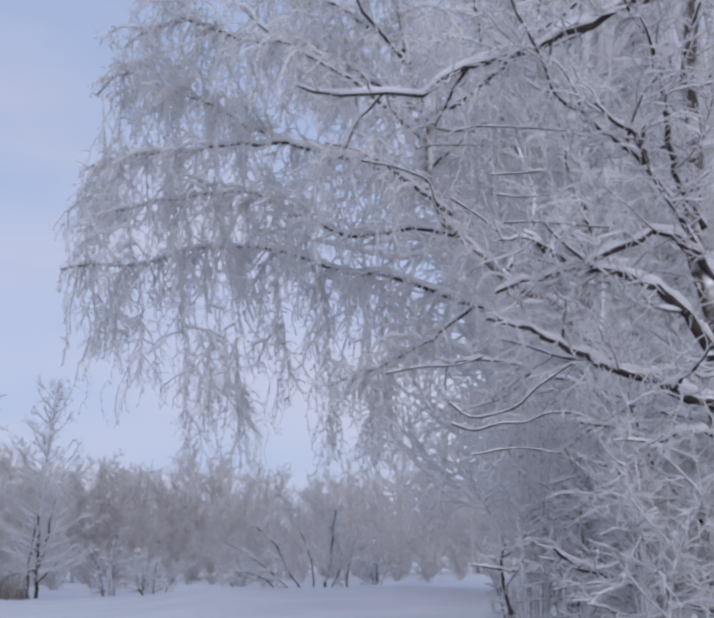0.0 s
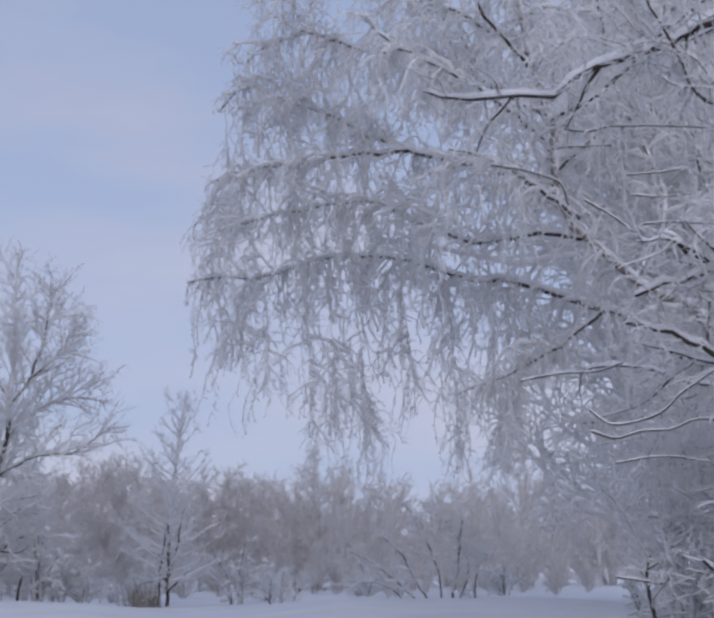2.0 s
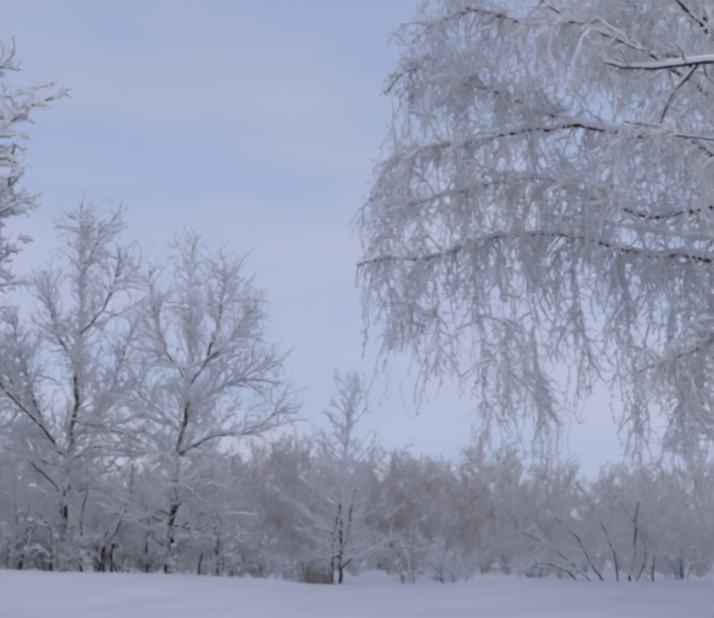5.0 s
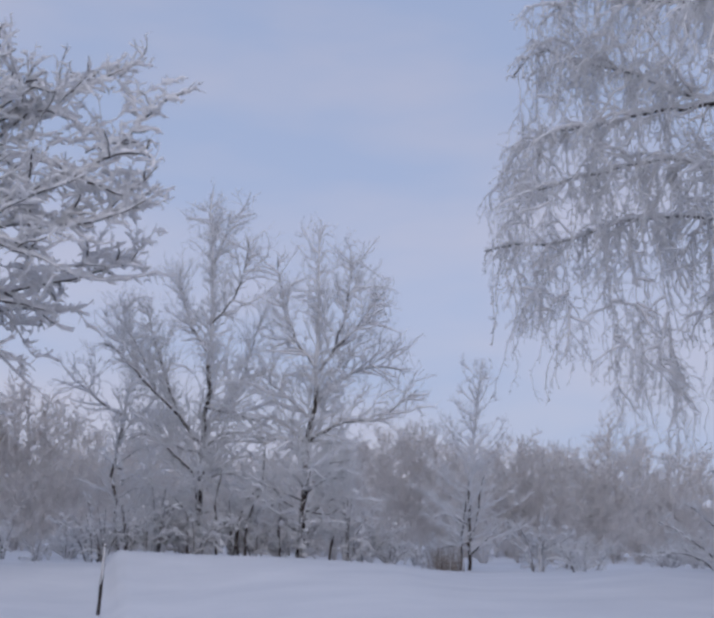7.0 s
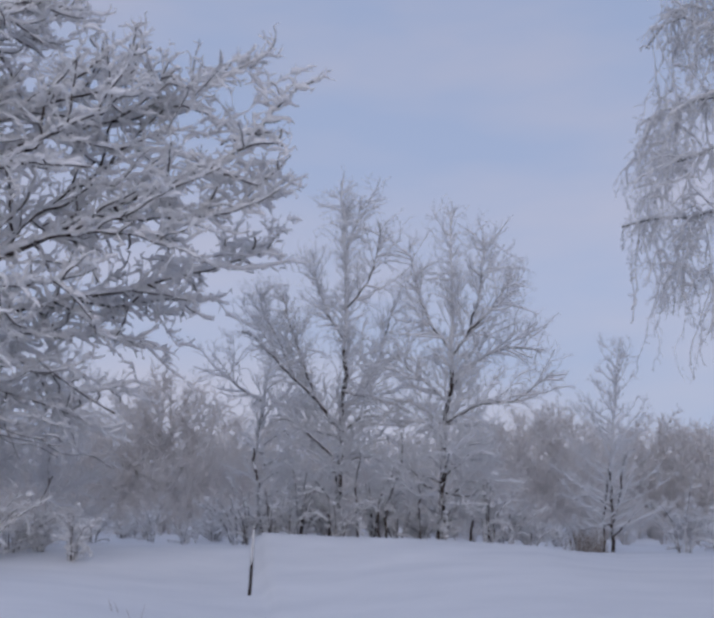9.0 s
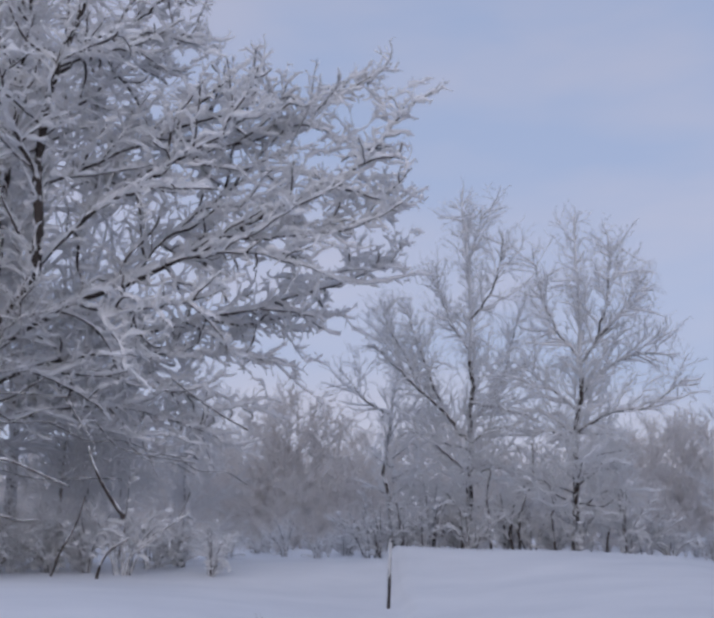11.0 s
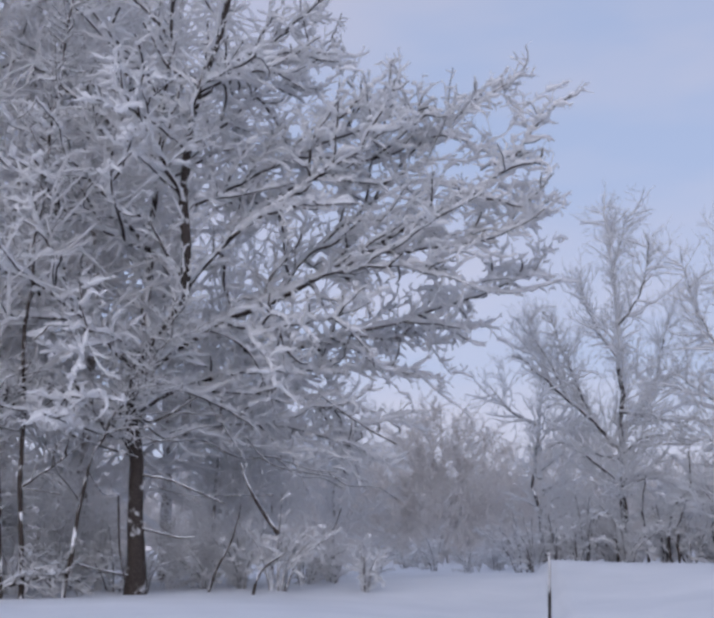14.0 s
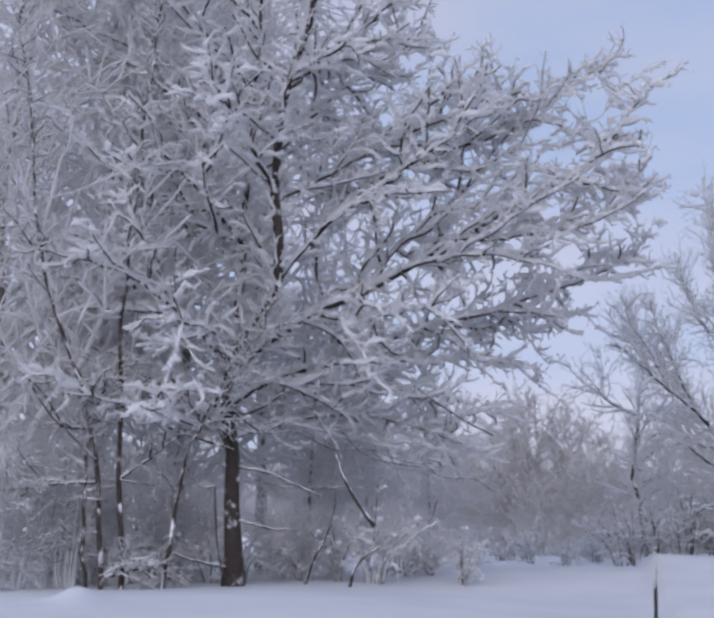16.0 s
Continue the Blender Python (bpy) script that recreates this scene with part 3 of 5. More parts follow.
ALDER_LIMBS.append(('limb', 0.015, 0.007, [(6.39, 2.0, 10.1), (7.32, 2.0, 10.54), (8.12, 2.0, 10.78), (8.92, 2.0, 10.75), (9.73, 2.0, 10.65)]))
ALDER_LIMBS.append(('limb', 0.015, 0.007, [(6.4, 2.0, 10.63), (7.33, 2.0, 11.08), (8.13, 2.0, 11.26), (9.07, 2.0, 11.23), (9.88, 2.0, 11.07)]))
ALDER_LIMBS.append(('limb', 0.015, 0.007, [(5.64, 1.5, 9.52), (6.41, 1.5, 9.81), (7.18, 1.5, 9.98), (7.96, 1.5, 9.75), (8.47, 1.5, 9.38)]))
ALDER_LIMBS.append(('limb', 0.015, 0.007, [(7.42, 2.3, 11.73), (8.24, 2.3, 12.06), (9.05, 2.3, 12.03), (9.89, 2.3, 12.29), (10.58, 2.3, 12.32)]))
ALDER_LIMBS.append(('bare', 0.016, 0.01, [(0.01, -0.6, 4.12), (0.76, -0.6, 4.19), (1.95, -0.6, 4.15)]))
ALDER_LIMBS.append(('bare', 0.016, 0.01, [(-0.03, -0.6, 3.64), (0.56, -0.6, 3.51), (1.2, -0.6, 3.78), (1.58, -0.6, 3.87)]))
ALDER_LIMBS.append(('bare', 0.026, 0.02, [(-1.66, -0.5, 3.68), (-1.13, -0.5, 3.47), (-0.49, -0.5, 3.27), (-0.01, -0.5, 3.11)]))
ALDER_LIMBS.append(('bare', 0.014, 0.02, [(4.61, 1.5, 4.99), (5.1, 1.5, 4.63), (5.82, 1.5, 4.16), (6.7, 1.5, 3.7)]))
ALDER_LIMBS.append(('bare', 0.014, 0.01, [(2.65, 1.0, 3.77), (3.24, 1.0, 3.15), (4.05, 1.0, 2.93), (5.23, 1.0, 2.76)]))
ALDER_LIMBS.append(('bare', 0.014, 0.01, [(0.51, 0.8, 2.49), (1.29, 0.8, 2.31), (2.65, 0.8, 2.32), (3.33, 0.8, 2.34)]))
ALDER_LIMBS.append(('bare', 0.014, 0.01, [(4.36, 1.5, 0.95), (4.95, 1.5, 1.46), (5.2, 1.5, 2.04)]))
ALDER_LIMBS.append(('bare', 0.02, 0.014, [(-0.18, -0.5, 0.2), (-0.36, -0.5, 1.02), (-0.44, -0.5, 2.26)]))
ALDER_LIMBS.append(('limb', 0.016, 0.008, [(1.4, 1.6, 4.7), (3.0, 2.4, 4.4), (5.0, 3.0, 4.0), (6.6, 3.3, 3.4), (7.6, 3.4, 3.1)]))
ALDER_LIMBS.append(('limb', 0.016, 0.008, [(0.9, 1.2, 4.0), (2.4, 2.0, 3.8), (4.1, 2.6, 3.4), (5.6, 3.0, 2.8)]))
ALDER_LIMBS.append(('limb', 0.016, 0.008, [(4.0, 3.2, 5.6), (5.6, 3.8, 5.2), (7.0, 4.2, 4.7), (8.2, 4.3, 4.4)]))
STEMS_LIMBS = []
STEMS_AT, STEMS_TURN = (-23.35, 13.43, 0), 58.12
STEMS_LIMBS.append(('stem', 0.05, 0.02, [(0.01, 0.0, -0.08), (-0.06, 0.0, 1.41), (-0.13, 0.0, 2.93), (-0.19, 0.0, 4.5), (-0.22, 0.0, 6.1), (-0.19, 0.0, 7.2), (-0.03, 0.0, 9.11), (0.11, 0.0, 11.09), (0.37, 0.0, 13.52), (0.53, 0.0, 15.52)]))
STEMS_LIMBS.append(('stem', 0.05, 0.015, [(-0.42, 0.0, -0.08), (-0.59, 0.0, 2.42), (-0.76, 0.0, 3.54), (-1.22, 0.0, 4.79), (-1.52, 0.0, 5.62), (-2.0, 0.0, 7.11), (-2.33, 0.0, 8.97), (-2.61, 0.0, 11.57), (-3.02, 0.0, 13.89)]))
STEMS_LIMBS.append(('stem', 0.04, 0.015, [(-0.75, 0.0, -0.07), (-0.89, 0.0, 1.91), (-0.84, 0.0, 3.34), (-0.54, 0.0, 4.38), (-0.06, 0.0, 5.25)]))
STEMS_LIMBS.append(('stem', 0.045, 0.015, [(0.87, 0.0, -0.09), (1.15, 0.0, 1.61), (1.58, 0.0, 3.59), (2.32, 0.0, 4.67), (2.89, 0.0, 5.78), (3.32, 0.0, 6.69)]))
STEMS_LIMBS.append(('limb', 0.035, 0.015, [(-0.19, 0.0, 4.5), (0.38, 0.0, 4.53), (1.0, 0.0, 4.53)]))
STEMS_LIMBS.append(('limb', 0.035, 0.015, [(-0.18, 0.0, 4.39), (-0.75, 0.0, 4.48), (-1.14, 0.0, 4.63)]))
STEMS_LIMBS.append(('limb', 0.035, 0.015, [(-0.76, 0.0, 3.54), (-1.51, 0.0, 3.63), (-2.27, 0.0, 4.65), (-2.89, 0.0, 5.05)]))
STEMS_LIMBS.append(('limb', 0.03, 0.012, [(-0.59, 0.0, 2.32), (-1.44, 0.0, 2.26), (-2.32, 0.0, 2.15), (-3.28, 0.0, 2.09)]))
STEMS_LIMBS.append(('limb', 0.03, 0.012, [(-0.09, 0.0, 2.42), (0.64, 0.0, 2.94), (1.35, 0.0, 3.58)]))
STEMS_LIMBS.append(('limb', 0.03, 0.012, [(-0.35, 0.0, 0.22), (0.33, 0.0, 0.41), (1.23, 0.0, 0.55)]))
STEMS_SIDE = [[], [], [], []]  # bare dark side limbs of each young stem
STEMS_SIDE[0].append(('bare', 0.024, 0.018, [(-0.14, -0.1, 4.51), (0.45, -0.1, 4.53), (1.15, -0.1, 4.51)]))
STEMS_SIDE[0].append(('bare', 0.024, 0.016, [(-0.14, -0.1, 4.49), (-0.64, -0.1, 4.5), (-1.01, -0.1, 4.66), (-1.26, -0.1, 5.03), (-1.41, -0.1, 5.35)]))
STEMS_SIDE[0].append(('bare', 0.014, 0.01, [(-0.1, -0.1, 2.37), (0.26, -0.1, 2.32), (0.77, -0.1, 2.24)]))
STEMS_SIDE[0].append(('bare', 0.014, 0.01, [(-0.14, -0.1, 3.88), (0.28, -0.1, 4.22), (0.55, -0.1, 4.46)]))
STEMS_SIDE[1].append(('bare', 0.02, 0.014, [(-0.66, -0.1, 2.82), (-0.98, -0.1, 3.13), (-1.41, -0.1, 3.58), (-1.89, -0.1, 4.31), (-2.36, -0.1, 4.71)]))
STEMS_SIDE[1].append(('bare', 0.014, 0.01, [(-0.82, -0.1, 2.52), (-1.18, -0.1, 2.54), (-1.71, -0.1, 2.62), (-2.24, -0.1, 2.71)]))
STEMS_SIDE[2].append(('bare', 0.016, 0.01, [(-0.94, -0.1, 2.31), (-1.34, -0.1, 2.29), (-1.69, -0.1, 2.26), (-2.21, -0.1, 2.19)]))
STEMS_SIDE[3].append(('bare', 0.014, 0.01, [(1.34, -0.1, 2.75), (1.68, -0.1, 2.27), (2.01, -0.1, 2.24)]))
STEMS_SIDE[3].append(('bare', 0.014, 0.01, [(1.23, -0.1, 2.01), (0.89, -0.1, 2.47), (0.66, -0.1, 2.74), (0.5, -0.1, 3.29)]))
BIRCH_LIMBS = []
BIRCH_AT, BIRCH_TURN = (4.87, 19.40, 0), -14.09
BIRCH_LIMBS.append(('trunk', 0.17, 0.05, [(0.35, 0.0, -0.09), (0.23, 0.0, 1.27), (0.16, 0.0, 2.44), (0.02, 0.0, 3.66), (-0.39, 0.0, 4.76), (-1.07, 0.0, 5.66), (-2.04, 0.0, 6.35), (-2.96, 0.0, 7.19), (-3.39, 0.0, 8.11), (-3.48, 0.0, 9.64), (-3.78, 0.0, 11.15), (-3.98, 0.0, 12.29), (-4.13, 0.0, 13.88)]))
BIRCH_LIMBS.append(('limb', 0.02, 0.008, [(-10.03, 4.2, 8.72), (-9.75, 4.2, 7.37), (-9.59, 4.1, 5.77), (-9.62, 4.1, 4.03)]))
BIRCH_LIMBS.append(('limb', 0.02, 0.008, [(-9.24, 4.0, 8.59), (-8.94, 4.0, 7.03), (-8.82, 3.9, 5.14), (-8.72, 3.9, 3.44)]))
BIRCH_LIMBS.append(('limb', 0.02, 0.008, [(-12.79, 4.8, 8.7), (-12.52, 4.8, 7.48), (-12.34, 4.8, 6.05)]))
BIRCH_LIMBS.append(('limb', 0.02, 0.008, [(-11.8, 4.6, 8.69), (-11.61, 4.6, 7.37), (-11.62, 4.6, 5.75)]))
BIRCH_LIMBS.append(('limb', 0.02, 0.008, [(-6.54, 2.6, 7.38), (-6.32, 2.6, 5.92), (-6.21, 2.6, 4.41), (-6.27, 2.6, 3.14)]))
BIRCH_LIMBS.append(('limb', 0.02, 0.008, [(-5.4, 2.2, 7.08), (-5.21, 2.2, 5.57), (-5.18, 2.2, 4.2), (-5.14, 2.2, 2.88)]))
BIRCH_LIMBS.append(('limb', 0.11, 0.02, [(0.02, 0.0, 3.66), (-0.75, 0.6, 4.54), (-1.78, 1.2, 5.38), (-2.92, 1.9, 6.24), (-4.18, 2.6, 6.96), (-5.07, 3.0, 7.36), (-6.41, 3.5, 7.69), (-7.84, 4.0, 8.43), (-9.51, 4.4, 8.79), (-10.73, 4.7, 8.83), (-12.12, 5.0, 8.7), (-13.78, 5.2, 8.83), (-14.8, 5.4, 8.82)]))
BIRCH_LIMBS.append(('limb', 0.08, 0.02, [(-3.39, 0.0, 8.11), (-4.57, 1.0, 9.06), (-5.86, 1.8, 9.81), (-7.1, 2.4, 10.48), (-8.5, 2.9, 11.41), (-9.72, 3.3, 12.28), (-11.09, 3.6, 13.01), (-11.95, 3.8, 13.5), (-12.62, 4.0, 13.2), (-12.95, 4.0, 12.86)]))
BIRCH_LIMBS.append(('limb', 0.07, 0.02, [(-3.58, 0.0, 9.85), (-4.68, 0.8, 10.93), (-5.72, 1.4, 11.87), (-6.93, 1.9, 12.61), (-8.06, 2.3, 13.08), (-9.22, 2.6, 13.81), (-10.52, 2.8, 14.47)]))
BIRCH_LIMBS.append(('limb', 0.06, 0.015, [(-7.1, 2.4, 10.48), (-8.57, 2.8, 10.71), (-9.89, 3.2, 10.89), (-11.28, 3.6, 11.08), (-12.43, 3.9, 11.2), (-13.47, 4.2, 10.99)]))
BIRCH_LIMBS.append(('limb', 0.06, 0.015, [(-2.96, 0.0, 7.19), (-4.09, 0.8, 7.67), (-5.41, 1.5, 7.8), (-6.83, 2.2, 8.67), (-8.08, 2.7, 9.49), (-9.48, 3.1, 9.66), (-11.03, 3.4, 9.68), (-12.53, 3.6, 9.6)]))
BIRCH_LIMBS.append(('limb', 0.06, 0.015, [(-3.78, 0.0, 11.15), (-4.7, 0.6, 12.09), (-5.73, 1.1, 13.15), (-7.27, 1.6, 14.11), (-8.77, 2.0, 14.8)]))
BIRCH_LIMBS.append(('limb', 0.05, 0.015, [(-2.92, 1.9, 6.24), (-3.71, 1.4, 5.51), (-4.58, 1.0, 4.93), (-5.28, 0.8, 4.66), (-5.98, 0.6, 4.4)]))
BIRCH_LIMBS.append(('limb', 0.06, 0.02, [(-3.48, 0.0, 9.64), (-2.38, -0.8, 9.73), (-1.36, -1.4, 10.24), (-0.49, -1.9, 10.57), (0.65, -2.2, 11.11)]))
BIRCH_LIMBS.append(('limb', 0.06, 0.02, [(-2.04, 0.0, 6.35), (-1.52, 0.6, 7.56), (-1.67, 1.0, 8.84), (-2.27, 1.4, 10.68), (-2.52, 1.6, 12.27), (-2.68, 1.8, 13.93)]))
BIRCH_LIMBS.append(('limb', 0.06, 0.02, [(-0.39, 0.0, 4.76), (-0.3, 0.9, 6.43), (-0.64, 1.5, 8.33), (-1.01, 1.8, 10.17), (-1.39, 2.0, 12.31)]))
BIRCH_LIMBS.append(('limb', 0.05, 0.015, [(0.07, 0.0, 3.25), (-1.15, 1.0, 3.84), (-2.34, 1.6, 3.98), (-3.49, 2.0, 4.0), (-4.28, 2.2, 4.35)]))
BIRCH_LIMBS.append(('limb', 0.05, 0.015, [(0.16, 0.0, 2.44), (-0.73, -0.6, 2.75), (-1.63, -1.0, 2.83), (-2.53, -1.3, 2.76)]))
NEAR_LIMBS = []
NEAR_AT, NEAR_TURN = (4.15, 12.85, 0), -17.89
NEAR_LIMBS.append(('trunk', 0.16, 0.06, [(0.11, 0.0, 0.09), (0.14, 0.0, 1.45), (0.16, 0.0, 2.76), (0.2, 0.0, 4.14), (0.17, 0.0, 5.7), (0.21, 0.0, 7.1), (0.35, 0.0, 8.41), (0.56, 0.0, 9.95)]))
NEAR_LIMBS.append(('limb', 0.07, 0.015, [(0.35, 0.0, 8.41), (-0.09, -0.2, 8.13), (-0.55, -0.4, 7.87), (-0.94, -0.6, 7.61), (-1.55, -0.8, 7.32), (-1.94, -0.9, 7.2), (-2.6, -1.1, 7.07), (-2.99, -1.2, 6.78), (-3.61, -1.3, 6.76), (-4.15, -1.4, 6.78), (-4.49, -1.4, 6.96), (-4.77, -1.4, 7.14)]))
NEAR_LIMBS.append(('limb', 0.045, 0.015, [(0.26, 0.0, 4.3), (-0.07, -0.5, 4.91), (-0.42, -0.8, 5.59), (-0.99, -1.0, 6.14), (-1.34, -1.1, 6.47), (-1.54, -1.2, 7.0), (-1.74, -1.3, 7.5), (-1.92, -1.4, 8.09)]))
NEAR_LIMBS.append(('limb', 0.045, 0.02, [(0.19, 0.0, 4.99), (-0.08, -0.2, 5.55), (-0.13, -0.3, 6.29), (-0.2, -0.4, 6.92), (-0.3, -0.5, 7.38), (-0.49, -0.5, 7.79), (-0.67, -0.6, 8.28)]))
NEAR_LIMBS.append(('limb', 0.08, 0.02, [(0.2, 0.0, 3.3), (-0.2, -0.4, 3.97), (-0.67, -0.8, 4.25), (-1.34, -1.2, 4.41), (-1.67, -1.4, 4.63), (-1.95, -1.5, 4.86)]))
NEAR_LIMBS.append(('limb', 0.06, 0.02, [(0.25, 0.0, 4.41), (-0.23, -0.6, 4.81), (-0.74, -0.9, 4.62), (-1.4, -1.2, 4.31), (-1.95, -1.4, 4.15), (-2.36, -1.5, 4.0)]))
NEAR_LIMBS.append(('limb', 0.08, 0.02, [(0.2, 0.0, 2.76), (-0.28, -0.3, 2.96), (-0.77, -0.6, 3.14), (-1.29, -0.9, 3.39), (-1.77, -1.1, 3.63), (-2.17, -1.2, 3.8), (-2.46, -1.3, 3.84)]))
NEAR_LIMBS.append(('limb', 0.06, 0.02, [(-0.42, -0.8, 5.59), (-0.47, -0.9, 5.87), (-0.69, -1.0, 6.27)]))
NEAR_LIMBS.append(('limb', 0.04, 0.015, [(-0.45, -0.9, 5.84), (-0.36, -0.95, 6.24)]))
NEAR_LIMBS.append(('limb', 0.026, 0.012, [(0.11, 0.0, 1.19), (-0.56, -0.4, 2.02), (-0.8, -0.6, 2.74), (-0.86, -0.7, 3.1)]))
NEAR_LIMBS.append(('limb', 0.05, 0.02, [(0.04, 0.0, 0.39), (-0.57, -0.4, 0.66), (-1.16, -0.8, 0.87), (-1.58, -1.0, 1.07), (-1.85, -1.1, 1.32)]))
NEAR_LIMBS.append(('limb', 0.024, 0.012, [(0.15, 0.0, 2.44), (-0.32, -0.6, 2.45), (-0.92, -1.0, 1.99), (-1.28, -1.2, 2.19)]))
NEAR_LIMBS.append(('limb', 0.03, 0.012, [(-0.83, -0.5, 0.32), (-0.88, -0.6, 1.21), (-0.92, -0.7, 1.96)]))
NEAR_LIMBS.append(('limb', 0.03, 0.012, [(-2.34, -0.5, 0.47), (-2.41, -0.6, 0.98), (-2.31, -0.6, 1.5)]))
NEAR_LIMBS.append(('limb', 0.03, 0.012, [(0.18, 0.0, 2.54), (-0.89, 1.0, 3.07), (-2.12, 1.6, 3.61), (-3.07, 1.9, 3.92), (-4.54, 2.2, 3.92)]))
NEAR_LIMBS.append(('bare', 0.01, 0.008, [(-2.24, -1.0, 5.66), (-1.86, -1.0, 5.63), (-1.62, -1.0, 5.63)]))
NEAR_LIMBS.append(('bare', 0.01, 0.007, [(-2.2, -1.0, 5.4), (-1.88, -1.0, 5.33), (-1.54, -1.0, 5.31)]))
NEAR_LIMBS.append(('bare', 0.01, 0.008, [(-2.11, -1.0, 5.03), (-1.74, -1.0, 5.0), (-1.28, -1.0, 4.91), (-0.88, -1.0, 4.83)]))
NEAR_LIMBS.append(('bare', 0.012, 0.008, [(-3.02, -0.6, 6.53), (-2.73, -0.6, 6.45), (-2.44, -0.6, 6.47), (-1.82, -0.6, 6.36), (-1.34, -0.6, 6.25)]))
NEAR_LIMBS.append(('bare', 0.009, 0.006, [(-3.27, -0.6, 6.29), (-2.98, -0.6, 6.29), (-2.46, -0.6, 6.22)]))
NEAR_LIMBS.append(('bare', 0.014, 0.01, [(-4.01, -0.6, 6.22), (-3.64, -0.6, 6.1), (-3.29, -0.6, 5.94), (-3.11, -0.6, 5.81), (-3.04, -0.6, 5.52)]))
NEAR_LIMBS.append(('bare', 0.014, 0.01, [(-2.81, -1.2, 2.87), (-2.59, -1.2, 2.7), (-2.33, -1.2, 2.7), (-2.02, -1.2, 2.79), (-1.8, -1.2, 2.98), (-1.39, -1.2, 3.23)]))
NEAR_LIMBS.append(('bare', 0.014, 0.01, [(-2.8, -1.2, 2.63), (-2.54, -1.2, 2.54), (-2.23, -1.2, 2.6), (-1.93, -1.2, 2.6), (-1.67, -1.2, 2.69), (-1.38, -1.2, 2.66)]))
NEAR_LIMBS.append(('bare', 0.01, 0.008, [(-2.56, -1.2, 2.26), (-2.05, -1.2, 2.31), (-1.56, -1.2, 2.23)]))
NEAR_LIMBS.append(('bare', 0.012, 0.009, [(-3.64, -1.0, 3.3), (-3.19, -1.0, 3.35), (-2.75, -1.0, 3.34), (-2.43, -1.0, 3.42)]))
NEAR_LIMBS.append(('bare', 0.012, 0.009, [(-2.75, -1.0, 5.42), (-2.43, -1.0, 5.17), (-2.23, -1.0, 4.97), (-2.12, -1.0, 4.79)]))
NEAR_LIMBS.append(('bare', 0.012, 0.009, [(-1.36, -1.0, 2.59), (-1.07, -1.0, 2.52), (-0.75, -1.0, 2.45)]))
NEAR_LIMBS.append(('bare', 0.012, 0.01, [(-2.67, -1.0, 1.04), (-2.47, -1.0, 1.01), (-2.17, -1.0, 0.96)]))
ASPEN_LIMBS = []
ASPEN_AT, ASPEN_TURN = (-20.07, 34.87, 0), 28.82
ASPEN_LIMBS.append(('trunk', 0.15, 0.03, [(0.04, 0.0, -0.11), (0.05, 0.0, 1.73), (0.15, 0.0, 3.03), (0.17, 0.0, 4.35), (0.15, 0.0, 5.85), (0.23, 0.0, 7.72), (0.26, 0.0, 9.45), (0.17, 0.0, 11.56), (0.06, 0.0, 13.89)]))
ASPEN_LIMBS.append(('limb', 0.08, 0.02, [(0.06, 0.0, 2.38), (-0.14, -0.4, 3.17), (-0.88, -0.8, 3.94), (-1.86, -1.0, 4.56), (-2.81, -1.2, 4.2)]))
ASPEN_LIMBS.append(('limb', 0.08, 0.02, [(0.14, 0.0, 4.18), (-0.75, -0.6, 5.27), (-1.58, -1.0, 6.03), (-2.39, -1.4, 6.78), (-3.05, -1.6, 7.4), (-3.77, -1.8, 7.76)]))
ASPEN_LIMBS.append(('limb', 0.06, 0.015, [(-1.58, -1.0, 6.03), (-2.09, -1.1, 7.17), (-2.78, -1.2, 8.47), (-2.91, -1.2, 9.81)]))
ASPEN_LIMBS.append(('limb', 0.06, 0.015, [(-0.75, -0.6, 5.27), (-1.45, -0.8, 7.06), (-1.89, -0.9, 8.37), (-2.25, -1.0, 9.7)]))
ASPEN_LIMBS.append(('limb', 0.06, 0.015, [(0.2, 0.0, 7.64), (-0.41, 0.4, 8.65), (-0.87, 0.6, 9.91), (-1.18, 0.7, 11.9)]))
ASPEN_LIMBS.append(('limb', 0.06, 0.015, [(0.16, 0.0, 5.02), (0.91, 0.5, 5.76), (1.42, 0.8, 6.83), (1.93, 1.0, 8.63), (2.27, 1.1, 10.08)]))
ASPEN_LIMBS.append(('limb', 0.05, 0.015, [(0.22, 0.0, 8.76), (1.01, -0.5, 9.7), (1.41, -0.7, 11.05), (1.5, -0.8, 12.6)]))
ASPEN_LIMBS.append(('limb', 0.05, 0.015, [(0.18, 0.0, 10.85), (0.64, 0.2, 12.34), (0.8, 0.3, 13.82)]))
ASPEN_LIMBS.append(('limb', 0.05, 0.015, [(0.15, 0.0, 5.69), (1.54, -0.8, 5.29), (2.83, -1.2, 4.94)]))
ASPEN_LIMBS.append(('limb', 0.05, 0.015, [(0.07, 0.0, 1.89), (-0.71, 0.5, 2.38), (-1.56, 0.8, 2.71)]))
ASPENB_LIMBS = []
ASPENB_AT, ASPENB_TURN = (-16.04, 35.17, 0), 23.34
ASPENB_LIMBS.append(('trunk', 0.14, 0.03, [(-0.11, 0.0, -0.02), (-0.05, 0.0, 1.75), (0.02, 0.0, 3.16), (0.08, 0.0, 4.27), (0.21, 0.0, 5.39), (0.33, 0.0, 6.85), (0.38, 0.0, 8.49), (0.28, 0.0, 10.5), (0.34, 0.0, 12.21)]))
